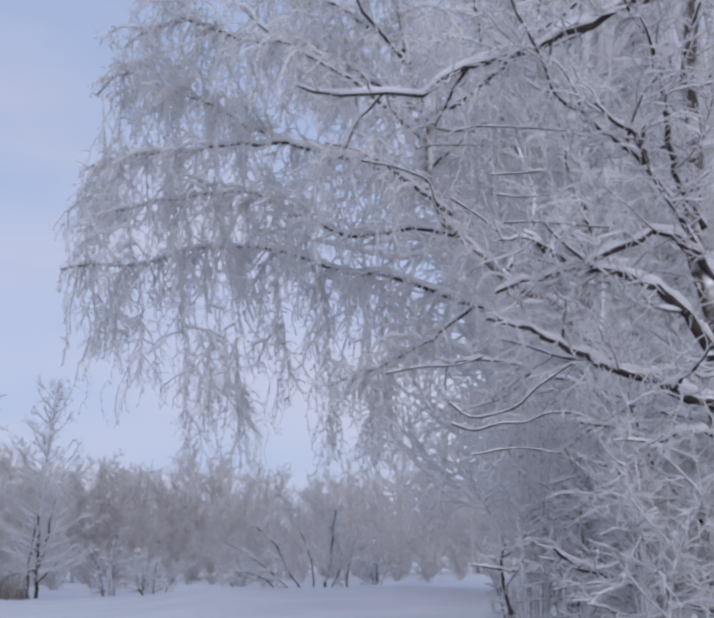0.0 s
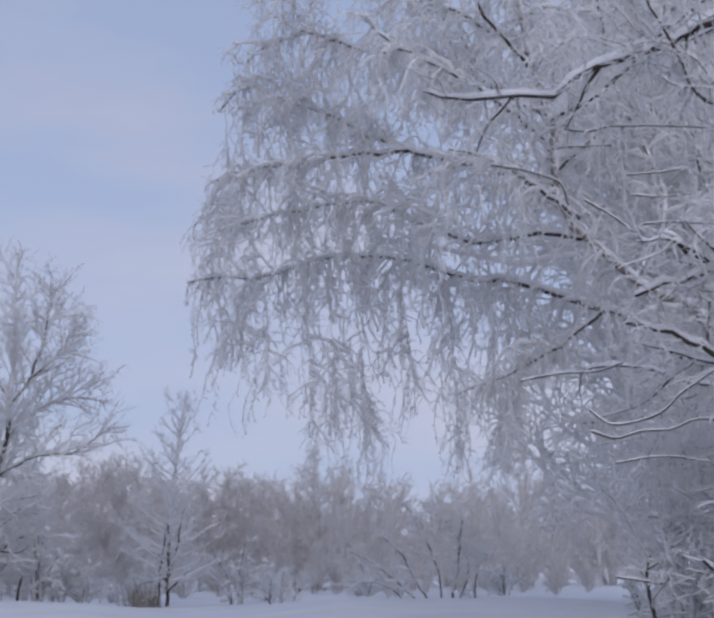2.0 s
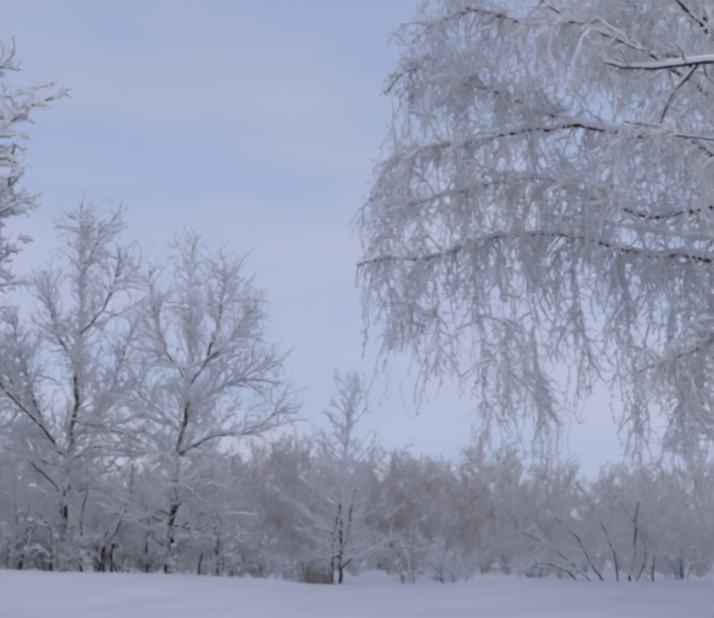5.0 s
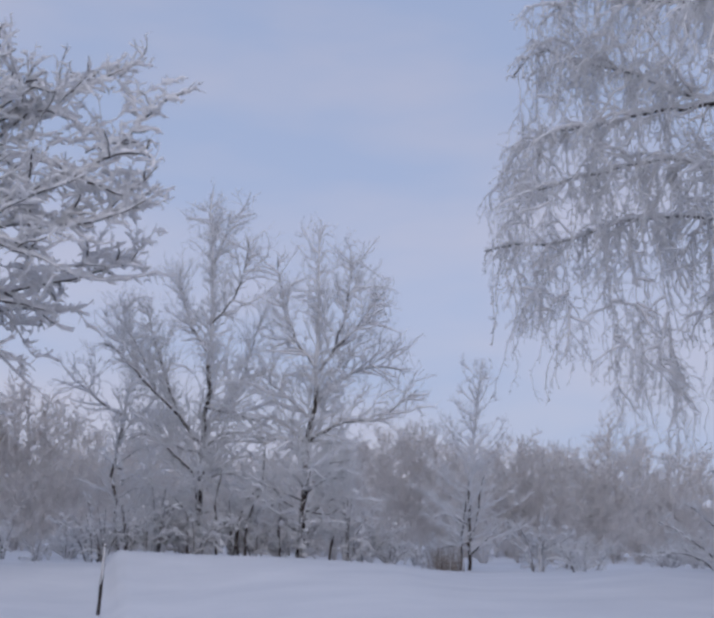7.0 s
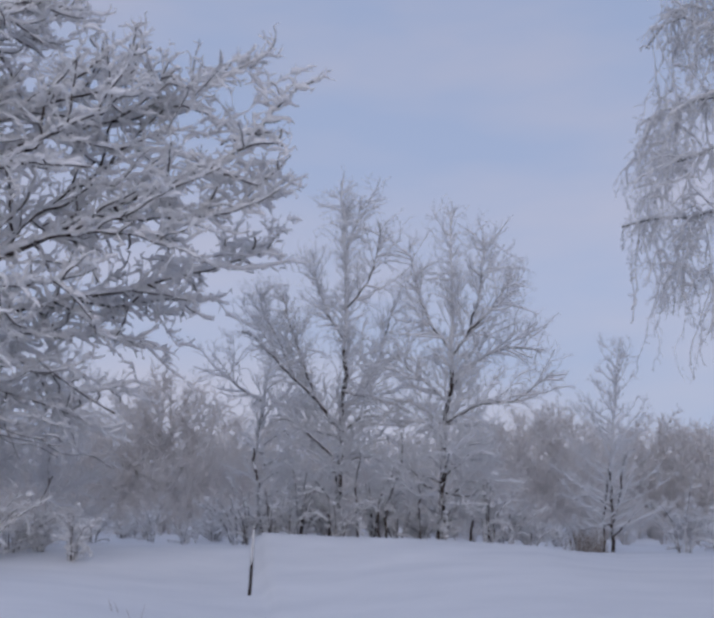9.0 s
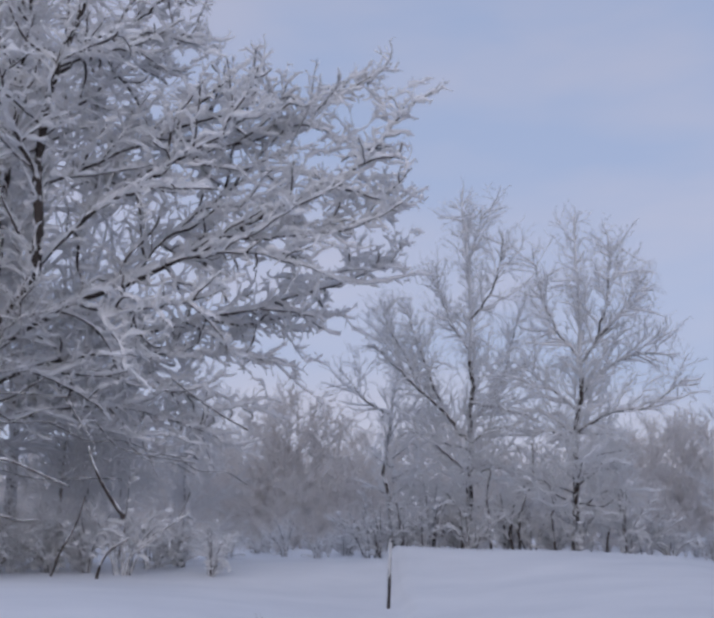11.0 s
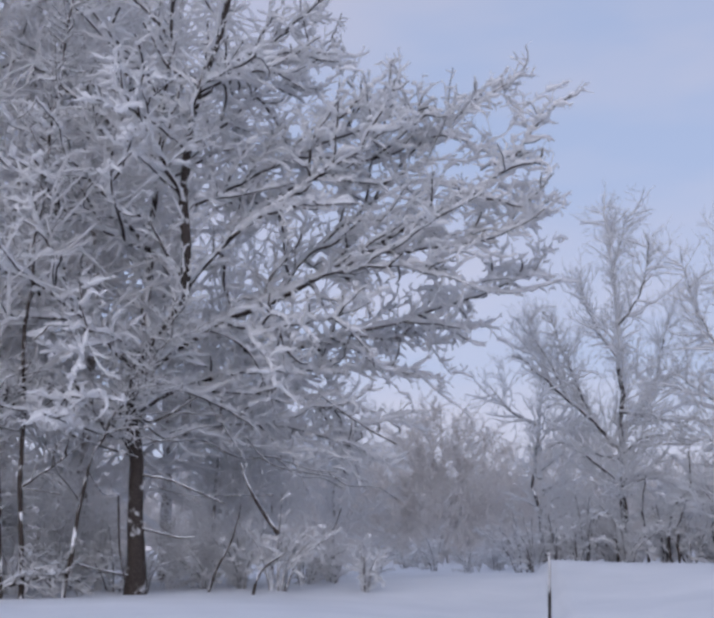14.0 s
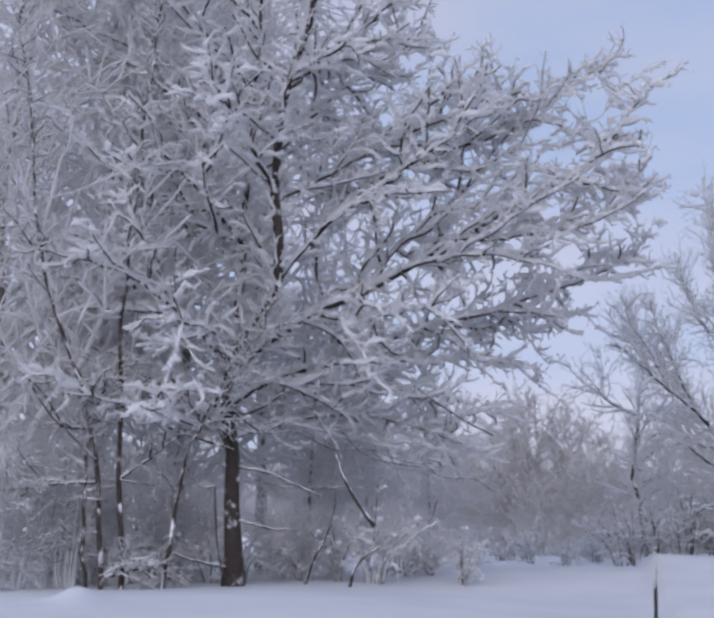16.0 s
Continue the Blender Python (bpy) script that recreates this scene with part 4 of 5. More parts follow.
ASPENB_LIMBS.append(('limb', 0.06, 0.015, [(0.33, 0.0, 7.01), (-0.32, 0.3, 7.88), (-0.82, 0.5, 9.1), (-1.16, 0.6, 10.66), (-1.25, 0.6, 11.7)]))
ASPENB_LIMBS.append(('limb', 0.06, 0.015, [(0.31, 0.0, 6.68), (0.89, -0.3, 7.62), (1.29, -0.5, 8.89), (1.46, -0.6, 10.52), (1.39, -0.6, 12.11)]))
ASPENB_LIMBS.append(('limb', 0.06, 0.015, [(0.89, -0.3, 7.62), (1.68, -0.6, 8.38), (2.31, -0.8, 9.31), (2.95, -0.9, 9.94)]))
ASPENB_LIMBS.append(('limb', 0.06, 0.015, [(0.21, 0.0, 5.55), (1.06, 0.4, 6.58), (2.05, 0.7, 7.12), (3.2, 0.9, 7.24), (3.86, 1.0, 6.84)]))
ASPENB_LIMBS.append(('limb', 0.06, 0.015, [(0.11, 0.0, 4.43), (1.19, -0.4, 5.03), (2.42, -0.7, 5.16), (3.35, -0.9, 5.77), (4.25, -1.0, 6.55)]))
ASPENB_LIMBS.append(('limb', 0.05, 0.015, [(0.11, 0.0, 4.43), (1.05, 0.5, 4.4), (1.62, 0.7, 4.69)]))
ASPENB_LIMBS.append(('limb', 0.05, 0.015, [(0.16, 0.0, 5.23), (-0.57, 0.6, 5.94), (-1.4, 1.0, 6.66), (-1.92, 1.2, 7.36)]))
ASPENB_LIMBS.append(('limb', 0.05, 0.015, [(0.05, 0.0, 3.0), (1.04, 0.6, 3.2), (2.35, 1.0, 3.24)]))
ASPENB_LIMBS.append(('limb', 0.05, 0.015, [(0.02, 0.0, 2.06), (0.86, -0.4, 1.91), (1.62, -0.7, 2.37)]))
ASPENB_LIMBS.append(('limb', 0.04, 0.012, [(0.0, 0.0, 2.37), (-0.86, -0.4, 2.66), (-1.63, -0.7, 2.79)]))
ASPENC_LIMBS = []
ASPENC_AT, ASPENC_TURN = (-22.91, 34.34, 0), 32.66
ASPENC_LIMBS.append(('trunk', 0.1, 0.02, [(0.12, 0.0, 0.07), (-0.1, 0.0, 1.7), (-0.27, 0.0, 3.36), (-0.14, 0.0, 4.72), (0.08, 0.0, 5.92), (0.2, 0.0, 7.48), (-0.11, 0.0, 9.4)]))
ASPENC_LIMBS.append(('limb', 0.05, 0.012, [(-0.08, 0.0, 5.4), (-0.94, 0.0, 5.89), (-1.65, 0.0, 6.73), (-2.18, 0.0, 7.24)]))
ASPENC_LIMBS.append(('limb', 0.05, 0.012, [(-0.13, 0.0, 4.55), (0.43, 0.0, 5.41), (1.11, 0.0, 5.77)]))
ASPENC_LIMBS.append(('limb', 0.05, 0.012, [(-0.04, 0.0, 1.54), (0.52, 0.3, 2.39), (1.03, 0.4, 2.74)]))
ASPENC_LIMBS.append(('limb', 0.05, 0.012, [(0.1, 0.0, 0.88), (0.71, -0.3, 1.38), (1.53, -0.4, 1.56)]))
SAPLING_LIMBS = []
SAPLING_AT, SAPLING_TURN = (-11.56, 40.42, 0), 14.86
SAPLING_LIMBS.append(('trunk', 0.075, 0.02, [(0.03, 0.0, -0.33), (0.05, 0.0, 1.56), (0.05, 0.0, 3.22), (0.21, 0.0, 4.91), (0.39, 0.0, 6.45), (0.53, 0.0, 8.01)]))
SAPLING_LIMBS.append(('limb', 0.02, 0.01, [(0.09, 0.0, 1.72), (0.51, 0.3, 2.23), (0.64, 0.4, 3.41), (1.0, 0.5, 4.27)]))
SAPLING_LIMBS.append(('limb', 0.05, 0.012, [(0.02, 0.0, 0.57), (0.55, -0.3, 1.07), (1.39, -0.5, 2.21)]))
SAPLING_LIMBS.append(('limb', 0.05, 0.012, [(0.05, 0.0, 1.72), (-0.73, 0.3, 2.05), (-1.58, 0.5, 2.05)]))
SAPLING_LIMBS.append(('limb', 0.02, 0.01, [(0.18, 0.0, 3.74), (-0.5, -0.3, 4.71), (-0.69, -0.4, 5.73)]))
SAPLING_LIMBS.append(('limb', 0.02, 0.01, [(0.16, 0.0, 3.71), (1.0, 0.3, 4.76), (1.5, 0.4, 5.38)]))
SAPLING_LIMBS.append(('limb', 0.05, 0.012, [(0.03, 0.0, 1.06), (-0.76, 0.2, 0.89), (-1.43, 0.3, 0.71)]))
SHRUB_LIMBS = []
SHRUB_AT, SHRUB_TURN = (-1.10, 33.98, 0), 1.85
SHRUB_LIMBS.append(('stem', 0.06, 0.015, [(-0.0, 0.0, 0.19), (0.28, 0.0, 1.05), (0.36, 0.0, 1.86), (0.49, 0.0, 2.67)]))
SHRUB_LIMBS.append(('stem', 0.06, 0.015, [(-0.34, 0.0, 0.26), (-0.89, 0.0, 0.8), (-1.44, 0.0, 1.75), (-2.13, 0.0, 2.31)]))
SHRUB_LIMBS.append(('stem', 0.05, 0.012, [(-0.62, 0.0, 0.33), (-1.3, 0.0, 0.67), (-2.12, 0.0, 1.36), (-2.95, 0.0, 1.78)]))
SHRUB_LIMBS.append(('stem', 0.05, 0.012, [(-1.03, 0.0, 0.4), (-1.85, 0.0, 0.75), (-2.95, 0.0, 0.9)]))
SHRUB_LIMBS.append(('stem', 0.05, 0.012, [(0.75, 0.0, 0.17), (0.83, 0.0, 0.9), (1.06, 0.0, 1.71)]))
SHRUB_LIMBS.append(('stem', 0.04, 0.012, [(-0.21, 0.0, 0.26), (-0.33, 0.0, 1.33), (-0.88, 0.0, 2.56), (-1.3, 0.0, 3.25)]))
SHRUB_LIMBS.append(('stem', 0.04, 0.012, [(0.07, 0.0, 0.25), (0.63, 0.0, 1.31), (-0.18, 0.0, 2.96)]))
BUSHLET_LIMBS = []
BUSHLET_AT, BUSHLET_TURN = (-6.83, 37.45, 0), 9.39
BUSHLET_LIMBS.append(('stem', 0.05, 0.012, [(-0.0, 0.0, -0.18), (0.06, 0.0, 0.56), (0.15, 0.0, 1.3)]))
BUSHLET_LIMBS.append(('stem', 0.04, 0.01, [(-0.03, 0.0, -0.18), (-0.46, 0.0, 0.55), (-0.75, 0.0, 0.99)]))
BUSHLET_LIMBS.append(('stem', 0.04, 0.01, [(0.03, 0.0, -0.18), (0.58, 0.0, 0.5), (0.96, 0.0, 0.95)]))
ARCH_LIMBS = []
ARCH_AT, ARCH_TURN = (-18.78, 36.11, 0), 26.37
ARCH_LIMBS.append(('stem', 0.045, 0.015, [(-0.21, 0.0, 0.05), (-0.23, 0.0, 1.27), (-0.07, 0.0, 2.09), (0.36, 0.0, 2.67), (0.89, 0.0, 2.76), (1.31, 0.0, 2.11)]))
ARCH_LIMBS.append(('stem', 0.045, 0.015, [(0.12, 0.0, 0.06), (0.04, 0.0, 1.11), (0.23, 0.0, 2.01), (0.56, 0.0, 2.92), (0.58, 0.0, 4.09)]))
ARCH_LIMBS.append(('stem', 0.04, 0.015, [(-0.91, 0.0, 0.04), (-0.96, 0.0, 1.26), (-1.0, 0.0, 2.24), (-0.87, 0.0, 3.4)]))
ARCH_LIMBS.append(('stem', 0.04, 0.015, [(1.27, 0.0, 0.07), (1.2, 0.0, 1.29), (1.15, 0.0, 2.27), (0.56, 0.0, 3.09)]))
ARCH_LIMBS.append(('stem', 0.05, 0.015, [(-1.9, 0.0, 0.03), (-1.88, 0.0, 1.08), (-2.01, 0.0, 1.9), (-2.44, 0.0, 2.39)]))
ARCH_LIMBS.append(('stem', 0.04, 0.015, [(2.88, 0.0, 0.1), (3.05, 0.0, 1.15), (3.55, 0.0, 1.97), (3.72, 0.0, 2.63)]))

# ---- the trees ----
ALDER_PLAN = dict(limb_mat=DARK_LIMB, bare=0.3, snow=0.14, branch_snow=0.14, bough_snow=0.115, patchy=0.55, twig_snow=0.062, pads=500, pad_size=0.11, mat=RIME, bough_mat=RIME, single_mat=DARK_LIMB, single_thick=1.4, single=330,
    branches=dict(count=320, length=(1.5, 3.6), angle=(26, 68), droop=0.0, lift=0.03, wobble=0.11, start=0.12, stop=0.94, radius=0.04, tip=0.5, flat=0.9, shrink=0.55),
    boughs=dict(count=3200, length=(0.45, 1.4), angle=(30, 75), s=6, droop=-0.04, lift=0.03, wobble=0.27, start=0.08, stop=1.0, radius=0.02, tip=0.6, flat=0.6, shrink=0.4),
    twigs=dict(count=9500, length=(0.18, 0.6), angle=(32, 85), s=4, droop=-0.08, lift=0.04, wobble=0.34, radius=0.016, tip=0.75, flat=0.5, shrink=0.5),
    fine=dict(count=6500, length=(0.12, 0.34), angle=(30, 75), s=2, droop=-0.05, lift=0.08, wobble=0.25, radius=0.015, tip=0.8, flat=0.6, shrink=0.4))
ALDER_LIMBS = [(kind, a * (1.25 if kind == "limb" else 1.0), b * 1.2, pts) for kind, a, b, pts in ALDER_LIMBS]
tree("snowy_alder", ALDER_AT, ALDER_TURN, ALDER_LIMBS, "spreading dark-barked alder loaded with fresh snow", "tree", BARK, ALDER_PLAN)

BIRCH_PLAN = dict(bare=0.2, branch_mat=TWIG, snow=0.10, bough_snow=0.06, twig_snow=0.0, pads=0, pad_size=0.08, mat=RIME, single=300, limb_mat=DARK_LIMB, bough_mat=RIME,
    branches=dict(count=175, length=(1.0, 2.8), angle=(30, 85), droop=0.11, lift=0.1, wobble=0.1, start=0.28, stop=0.95, radius=0.022, tip=0.4, flat=1.2, shrink=0.45),
    boughs=dict(count=1100, length=(0.6, 1.7), angle=(28, 80), s=6, droop=0.2, lift=0.12, wobble=0.26, stop=0.96, radius=0.018, flat=1.0, shrink=0.62),
    twigs=dict(count=7600, length=(0.35, 1.1), angle=(35, 85), s=5, droop=0.26, lift=0.0, wobble=0.36, radius=0.032, tip=0.65, hang=0.4, shrink=0.55),
    drips=dict(count=800, length=(0.9, 3.2), angle=(50, 90), s=10, droop=0.6, wobble=0.34, stop=0.8, radius=0.032, tip=0.75, hang=1.8, shrink=0.3),
    fine=dict(count=4600, length=(0.18, 0.45), angle=(35, 80), s=3, droop=0.12, wobble=0.42, radius=0.027, tip=0.75))
BIRCH_LIMBS.append(('limb', 0.05, 0.015, [(-3.6, 0, 10.5), (-4.6, -0.6, 12.0), (-5.4, -1.0, 13.8), (-6.0, -1.2, 15.5)]))
BIRCH_LIMBS.append(('limb', 0.05, 0.015, [(-3.5, 0, 9.2), (-4.8, -0.8, 10.3), (-6.2, -1.2, 11.2), (-7.4, -1.5, 12.4)]))
BIRCH_LIMBS.append(('limb', 0.05, 0.015, [(-3.0, 0, 7.6), (-4.4, -1.0, 8.6), (-5.8, -1.6, 9.0)]))
BIRCH_LIMBS.append(('limb', 0.018, 0.008, [(-11.6, 4.9, 8.75), (-12.1, 4.7, 9.4), (-12.6, 4.5, 10.3), (-12.9, 4.4, 11.0)]))
BIRCH_LIMBS.append(('limb', 0.018, 0.008, [(-12.4, 5.0, 8.7), (-12.9, 4.8, 9.3), (-13.3, 4.6, 9.9), (-13.5, 4.5, 10.5)]))
BIRCH_LIMBS.append(('limb', 0.018, 0.008, [(-12.6, 4.0, 13.2), (-12.6, 4.1, 12.0), (-12.5, 4.2, 10.9), (-12.4, 4.2, 9.9)]))
BIRCH_LIMBS.append(('limb', 0.018, 0.008, [(-12.0, 3.8, 13.4), (-12.1, 4.0, 12.3), (-12.1, 4.2, 11.2), (-12.2, 4.2, 10.3)]))
BIRCH_LIMBS.append(('limb', 0.018, 0.008, [(-12.4, 3.9, 11.2), (-12.8, 4.1, 10.5), (-12.7, 4.2, 9.6)]))
BIRCH_LIMBS.append(('limb', 0.035, 0.012, [(-8.06, 2.3, 13.08), (-9.6, 2.7, 14.0), (-11.0, 3.1, 14.15), (-12.2, 3.5, 13.7)]))
BIRCH_LIMBS.append(('limb', 0.035, 0.012, [(-7.27, 1.6, 14.11), (-9.0, 2.0, 15.2), (-10.6, 2.4, 15.6), (-11.9, 2.8, 15.1)]))
BIRCH_LIMBS.append(('limb', 0.02, 0.008, [(-10.6, 4.3, 8.7), (-10.4, 4.3, 7.2), (-10.25, 4.2, 5.6), (-10.2, 4.2, 4.2)]))
BIRCH_LIMBS.append(('limb', 0.02, 0.008, [(-7.9, 3.9, 8.4), (-7.7, 3.8, 7.0), (-7.55, 3.8, 5.6), (-7.5, 3.8, 4.6)]))
BIRCH_LIMBS.append(('limb', 0.02, 0.008, [(-13.4, 5.1, 8.75), (-13.2, 5.1, 7.6), (-13.05, 5.0, 6.5)]))
BIRCH_LIMBS.append(('limb', 0.018, 0.008, [(-9.2, 2.6, 13.8), (-9.7, 2.8, 12.9), (-9.9, 3.0, 11.9)]))
BIRCH_LIMBS.append(('limb', 0.018, 0.008, [(-10.5, 2.8, 14.5), (-11.0, 3.0, 13.8), (-11.1, 3.1, 12.9)]))
BIRCH_LIMBS.append(('limb', 0.05, 0.015, [(-3.4, 0, 8.6), (-2.4, 1.0, 10.0), (-1.4, 1.6, 12.0), (-0.9, 2.0, 14.0)]))
tree("weeping_birch", BIRCH_AT, BIRCH_TURN, BIRCH_LIMBS, "weeping birch with bent trunk and hanging rime-covered twigs", "tree", PALE_BARK, BIRCH_PLAN)

NEAR_PLAN = dict(bare=0.1, bare_mat=DARK_LIMB, snow=0.11, branch_snow=0.045, bough_snow=0.03, twig_snow=0.02, limb_mat=DARK_LIMB, bough_mat=BROWN_TWIG, pads=30, pad_size=0.06, mat=TWIG, single=300,
    branches=dict(count=36, length=(0.9, 2.4), angle=(25, 65), droop=0.0, lift=0.03, wobble=0.09, start=0.15, stop=0.95, radius=0.022, tip=0.4, flat=0.9, shrink=0.7),
    boughs=dict(count=240, length=(0.5, 1.6), angle=(30, 75), s=7, droop=0.02, lift=0.02, wobble=0.24, radius=0.013, flat=0.8, stop=0.96, shrink=0.7),
    twigs=dict(count=1300, length=(0.25, 0.9), angle=(35, 75), s=5, droop=0.03, lift=0.02, wobble=0.26, radius=0.009, tip=0.6, flat=0.7),
    fine=dict(count=2400, length=(0.12, 0.4), angle=(35, 75), s=4, droop=0.0, lift=0.03, wobble=0.26, radius=0.011, tip=0.7))
NEAR_LIMBS = [(kind, a * 1.1, b * 1.1, pts) for kind, a, b, pts in NEAR_LIMBS]
tree("snowy_willow", NEAR_AT, NEAR_TURN, NEAR_LIMBS, "large bare willow with thick snow lying on its dark limbs", "tree", WILLOW_BARK, NEAR_PLAN)

MID_PLAN = dict(bare=0.15, leader=0.55, branch_mat=RIME, snow=0.08, bough_snow=0.06, twig_snow=0.0, pads=0, pad_size=0.10, mat=RIME, single=200, limb_mat=DARK_LIMB, bough_mat=RIME,
    branches=dict(count=110, length=(1.4, 3.6), angle=(20, 58), droop=-0.03, lift=0.08, wobble=0.09, start=0.03, stop=0.92, radius=0.022, tip=0.4, flat=1.0, shrink=0.8),
    boughs=dict(count=620, length=(0.6, 1.9), angle=(25, 62), s=5, droop=-0.03, lift=0.08, wobble=0.18, start=0.08, stop=0.97, radius=0.017, flat=1.0, shrink=0.5),
    twigs=dict(count=2500, length=(0.4, 1.1), angle=(26, 66), s=4, droop=-0.04, lift=0.08, wobble=0.22, radius=0.022, tip=0.6, shrink=0.6),
    fine=dict(count=4800, length=(0.15, 0.5), angle=(28, 70), s=2, droop=0.0, lift=0.06, wobble=0.2, radius=0.019, tip=0.7, shrink=0.4))


def fewer(plan, share, **changes):
    """The same plan for a smaller plant."""
    made = dict(plan, **changes)
    for key in ("branches", "boughs", "twigs", "fine"):
        if key in plan:
            made[key] = dict(plan[key], count=max(1 if key == "branches" else 4, int(plan[key]["count"] * share)))
    made["pads"], made["single"] = int(plan["pads"] * share), min(plan.get("single", 0), made["boughs"]["count"])
    return made


def low_limbs(count, lowest, highest, reach, seed):
    """Short level side limbs on the lower trunk."""
    q = random.Random(seed)
    out = []
    for k in range(count):
        z = lowest + (highest - lowest) * (k + q.random()) / count
        a, d = q.uniform(0, 2 * math.pi), reach * q.uniform(0.6, 1.1)
        c, e = math.cos(a) * d, math.sin(a) * d
        out.append(("limb", 0.036, 0.014, [(0, 0, z), (c * 0.4, e * 0.4, z + d * q.uniform(0.05, 0.35)), (c * 0.75, e * 0.75, z + d * q.uniform(0.1, 0.5)), (c, e, z + d * q.uniform(0.0, 0.45))]))
    return out


def cone_limbs(count, lowest, highest, reach, top, lean, seed):
    """Rising side limbs that grow shorter towards the tip of a young tree."""
    q = random.Random(seed)
    out = []
    for k in range(count):
        z = lowest + (highest - lowest) * ((k + q.random()) / count) ** 1.3
        a, d = q.uniform(0, 2 * math.pi), reach * (1 - z / top) ** 0.95 * q.uniform(0.6, 1.1)
        c, e, x = math.cos(a) * d, math.sin(a) * d, lean * max(0.0, z - 3) / (top - 3)
        rise = d * (0.3 + 0.13 * z) * q.uniform(0.7, 1.2)
        out.append(("limb", 0.014, 0.008, [(x, 0, z), (x + c * 0.45, e * 0.45, z + rise * 0.35), (x + c * 0.8, e * 0.8, z + rise * 0.75), (x + c, e, z + rise * 1.1)]))
    return out


ASPEN_LIMBS += low_limbs(9, 0.8, 4.4, 2.2, 21)
ASPENB_LIMBS += low_limbs(11, 0.7, 4.6, 2.3, 22)
ASPENC_LIMBS += low_limbs(10, 0.6, 4.0, 1.4, 23)
SAPLING_LIMBS.append(("limb", 0.05, 0.02, [(0.04, 0.0, 1.0), (0.28, -0.1, 1.9), (0.45, -0.1, 3.0), (0.6, -0.1, 3.5), (1.2, -0.1, 4.0)]))
SAPLING_LIMBS.append(("stem", 0.05, 0.02, [(-0.28, 0.1, -0.3), (-0.24, 0.1, 1.2), (-0.1, 0.1, 2.6), (0.1, 0.1, 4.0)]))
SAPLING_LIMBS += cone_limbs(60, 0.7, 7.4, 3.0, 8.8, 0.5, 24)
for limbs, at, turn, share in ((ASPEN_LIMBS, ASPEN_AT, ASPEN_TURN, 1.0), (ASPENB_LIMBS, ASPENB_AT, ASPENB_TURN, 0.9), (ASPENC_LIMBS, ASPENC_AT, ASPENC_TURN, 0.2)):
    tree("frosted_aspen", at, turn, limbs, "tall frosted aspen standing behind the snow bank", "tree", ASPEN_BARK, fewer(MID_PLAN, share, bare=0.03 if share < 0.5 else 0.16), "aspens behind the bank")


SMALL_PLAN = fewer(MID_PLAN, 0.42, leader=0.42)
SMALL_PLAN["branches"].update(count=8, length=(0.4, 0.9), radius=0.014, lift=0.3)
SMALL_PLAN["boughs"].update(length=(0.25, 0.8), lift=0.2, radius=0.012)
SMALL_PLAN["twigs"].update(length=(0.2, 0.6), lift=0.15, radius=0.011)
SMALL_PLAN["fine"].update(length=(0.1, 0.35), radius=0.01)
TINY_PLAN = fewer(MID_PLAN, 0.12, snow=0.05)
TINY_PLAN["branches"].update(count=5, length=(0.4, 1.0), radius=0.014)
TINY_PLAN["boughs"].update(length=(0.3, 0.9))
TINY_PLAN["twigs"].update(length=(0.3, 0.7))
TINY_PLAN["fine"].update(length=(0.15, 0.35))
tree("frosted_sapling", SAPLING_AT, SAPLING_TURN, SAPLING_LIMBS, "slender frosted young tree at the meadow's edge", "tree", ASPEN_BARK, SMALL_PLAN)
SHRUB_LIMBS = [(kind, a * 0.72, b, pts) for kind, a, b, pts in SHRUB_LIMBS]
tree("frosted_shrub", SHRUB_AT, SHRUB_TURN, SHRUB_LIMBS, "fan-shaped bare shrub with dark stems and rime", "shrub", ASPEN_BARK, TINY_PLAN)
tree("frosted_shrub", BUSHLET_AT, BUSHLET_TURN, BUSHLET_LIMBS, "small frosted shrub standing in deep snow", "shrub", BARK, fewer(TINY_PLAN, 0.4))

ARCH_LIMBS = [(kind, a * 1.35, b * 1.2, pts) for kind, a, b, pts in ARCH_LIMBS]
for k in range(6):
    tree("young_aspen", (ARCH_AT[0] * 0.945, ARCH_AT[1] * 0.945, 0), ARCH_TURN, ARCH_LIMBS[k:k + 1], "thin bowed aspen sapling under rime", "tree", BARK, fewer(TINY_PLAN, 0.2, snow=0.08), "saplings between the aspens")

# young stems beside the alder: each stem with the side limbs that start from it
YOUNG_PLAN = fewer(dict(ALDER_PLAN, single=40, mat=TWIG, bough_mat=BOUGH), 0.045, snow=0.06, branch_snow=0.05, bough_snow=0.04, twig_snow=0.02, pads=20, bare=0.45)
YOUNG_PLAN["pads"] = 6
YOUNG_PLAN["branches"].update(length=(0.6, 1.8), radius=0.02)
YOUNG_PLAN["boughs"].update(length=(0.4, 1.2), radius=0.014)
YOUNG_PLAN["twigs"]["length"] = (0.25, 0.7)
STEMS_LIMBS = [(kind, a * 1.35, b * 1.2, pts) for kind, a, b, pts in STEMS_LIMBS]
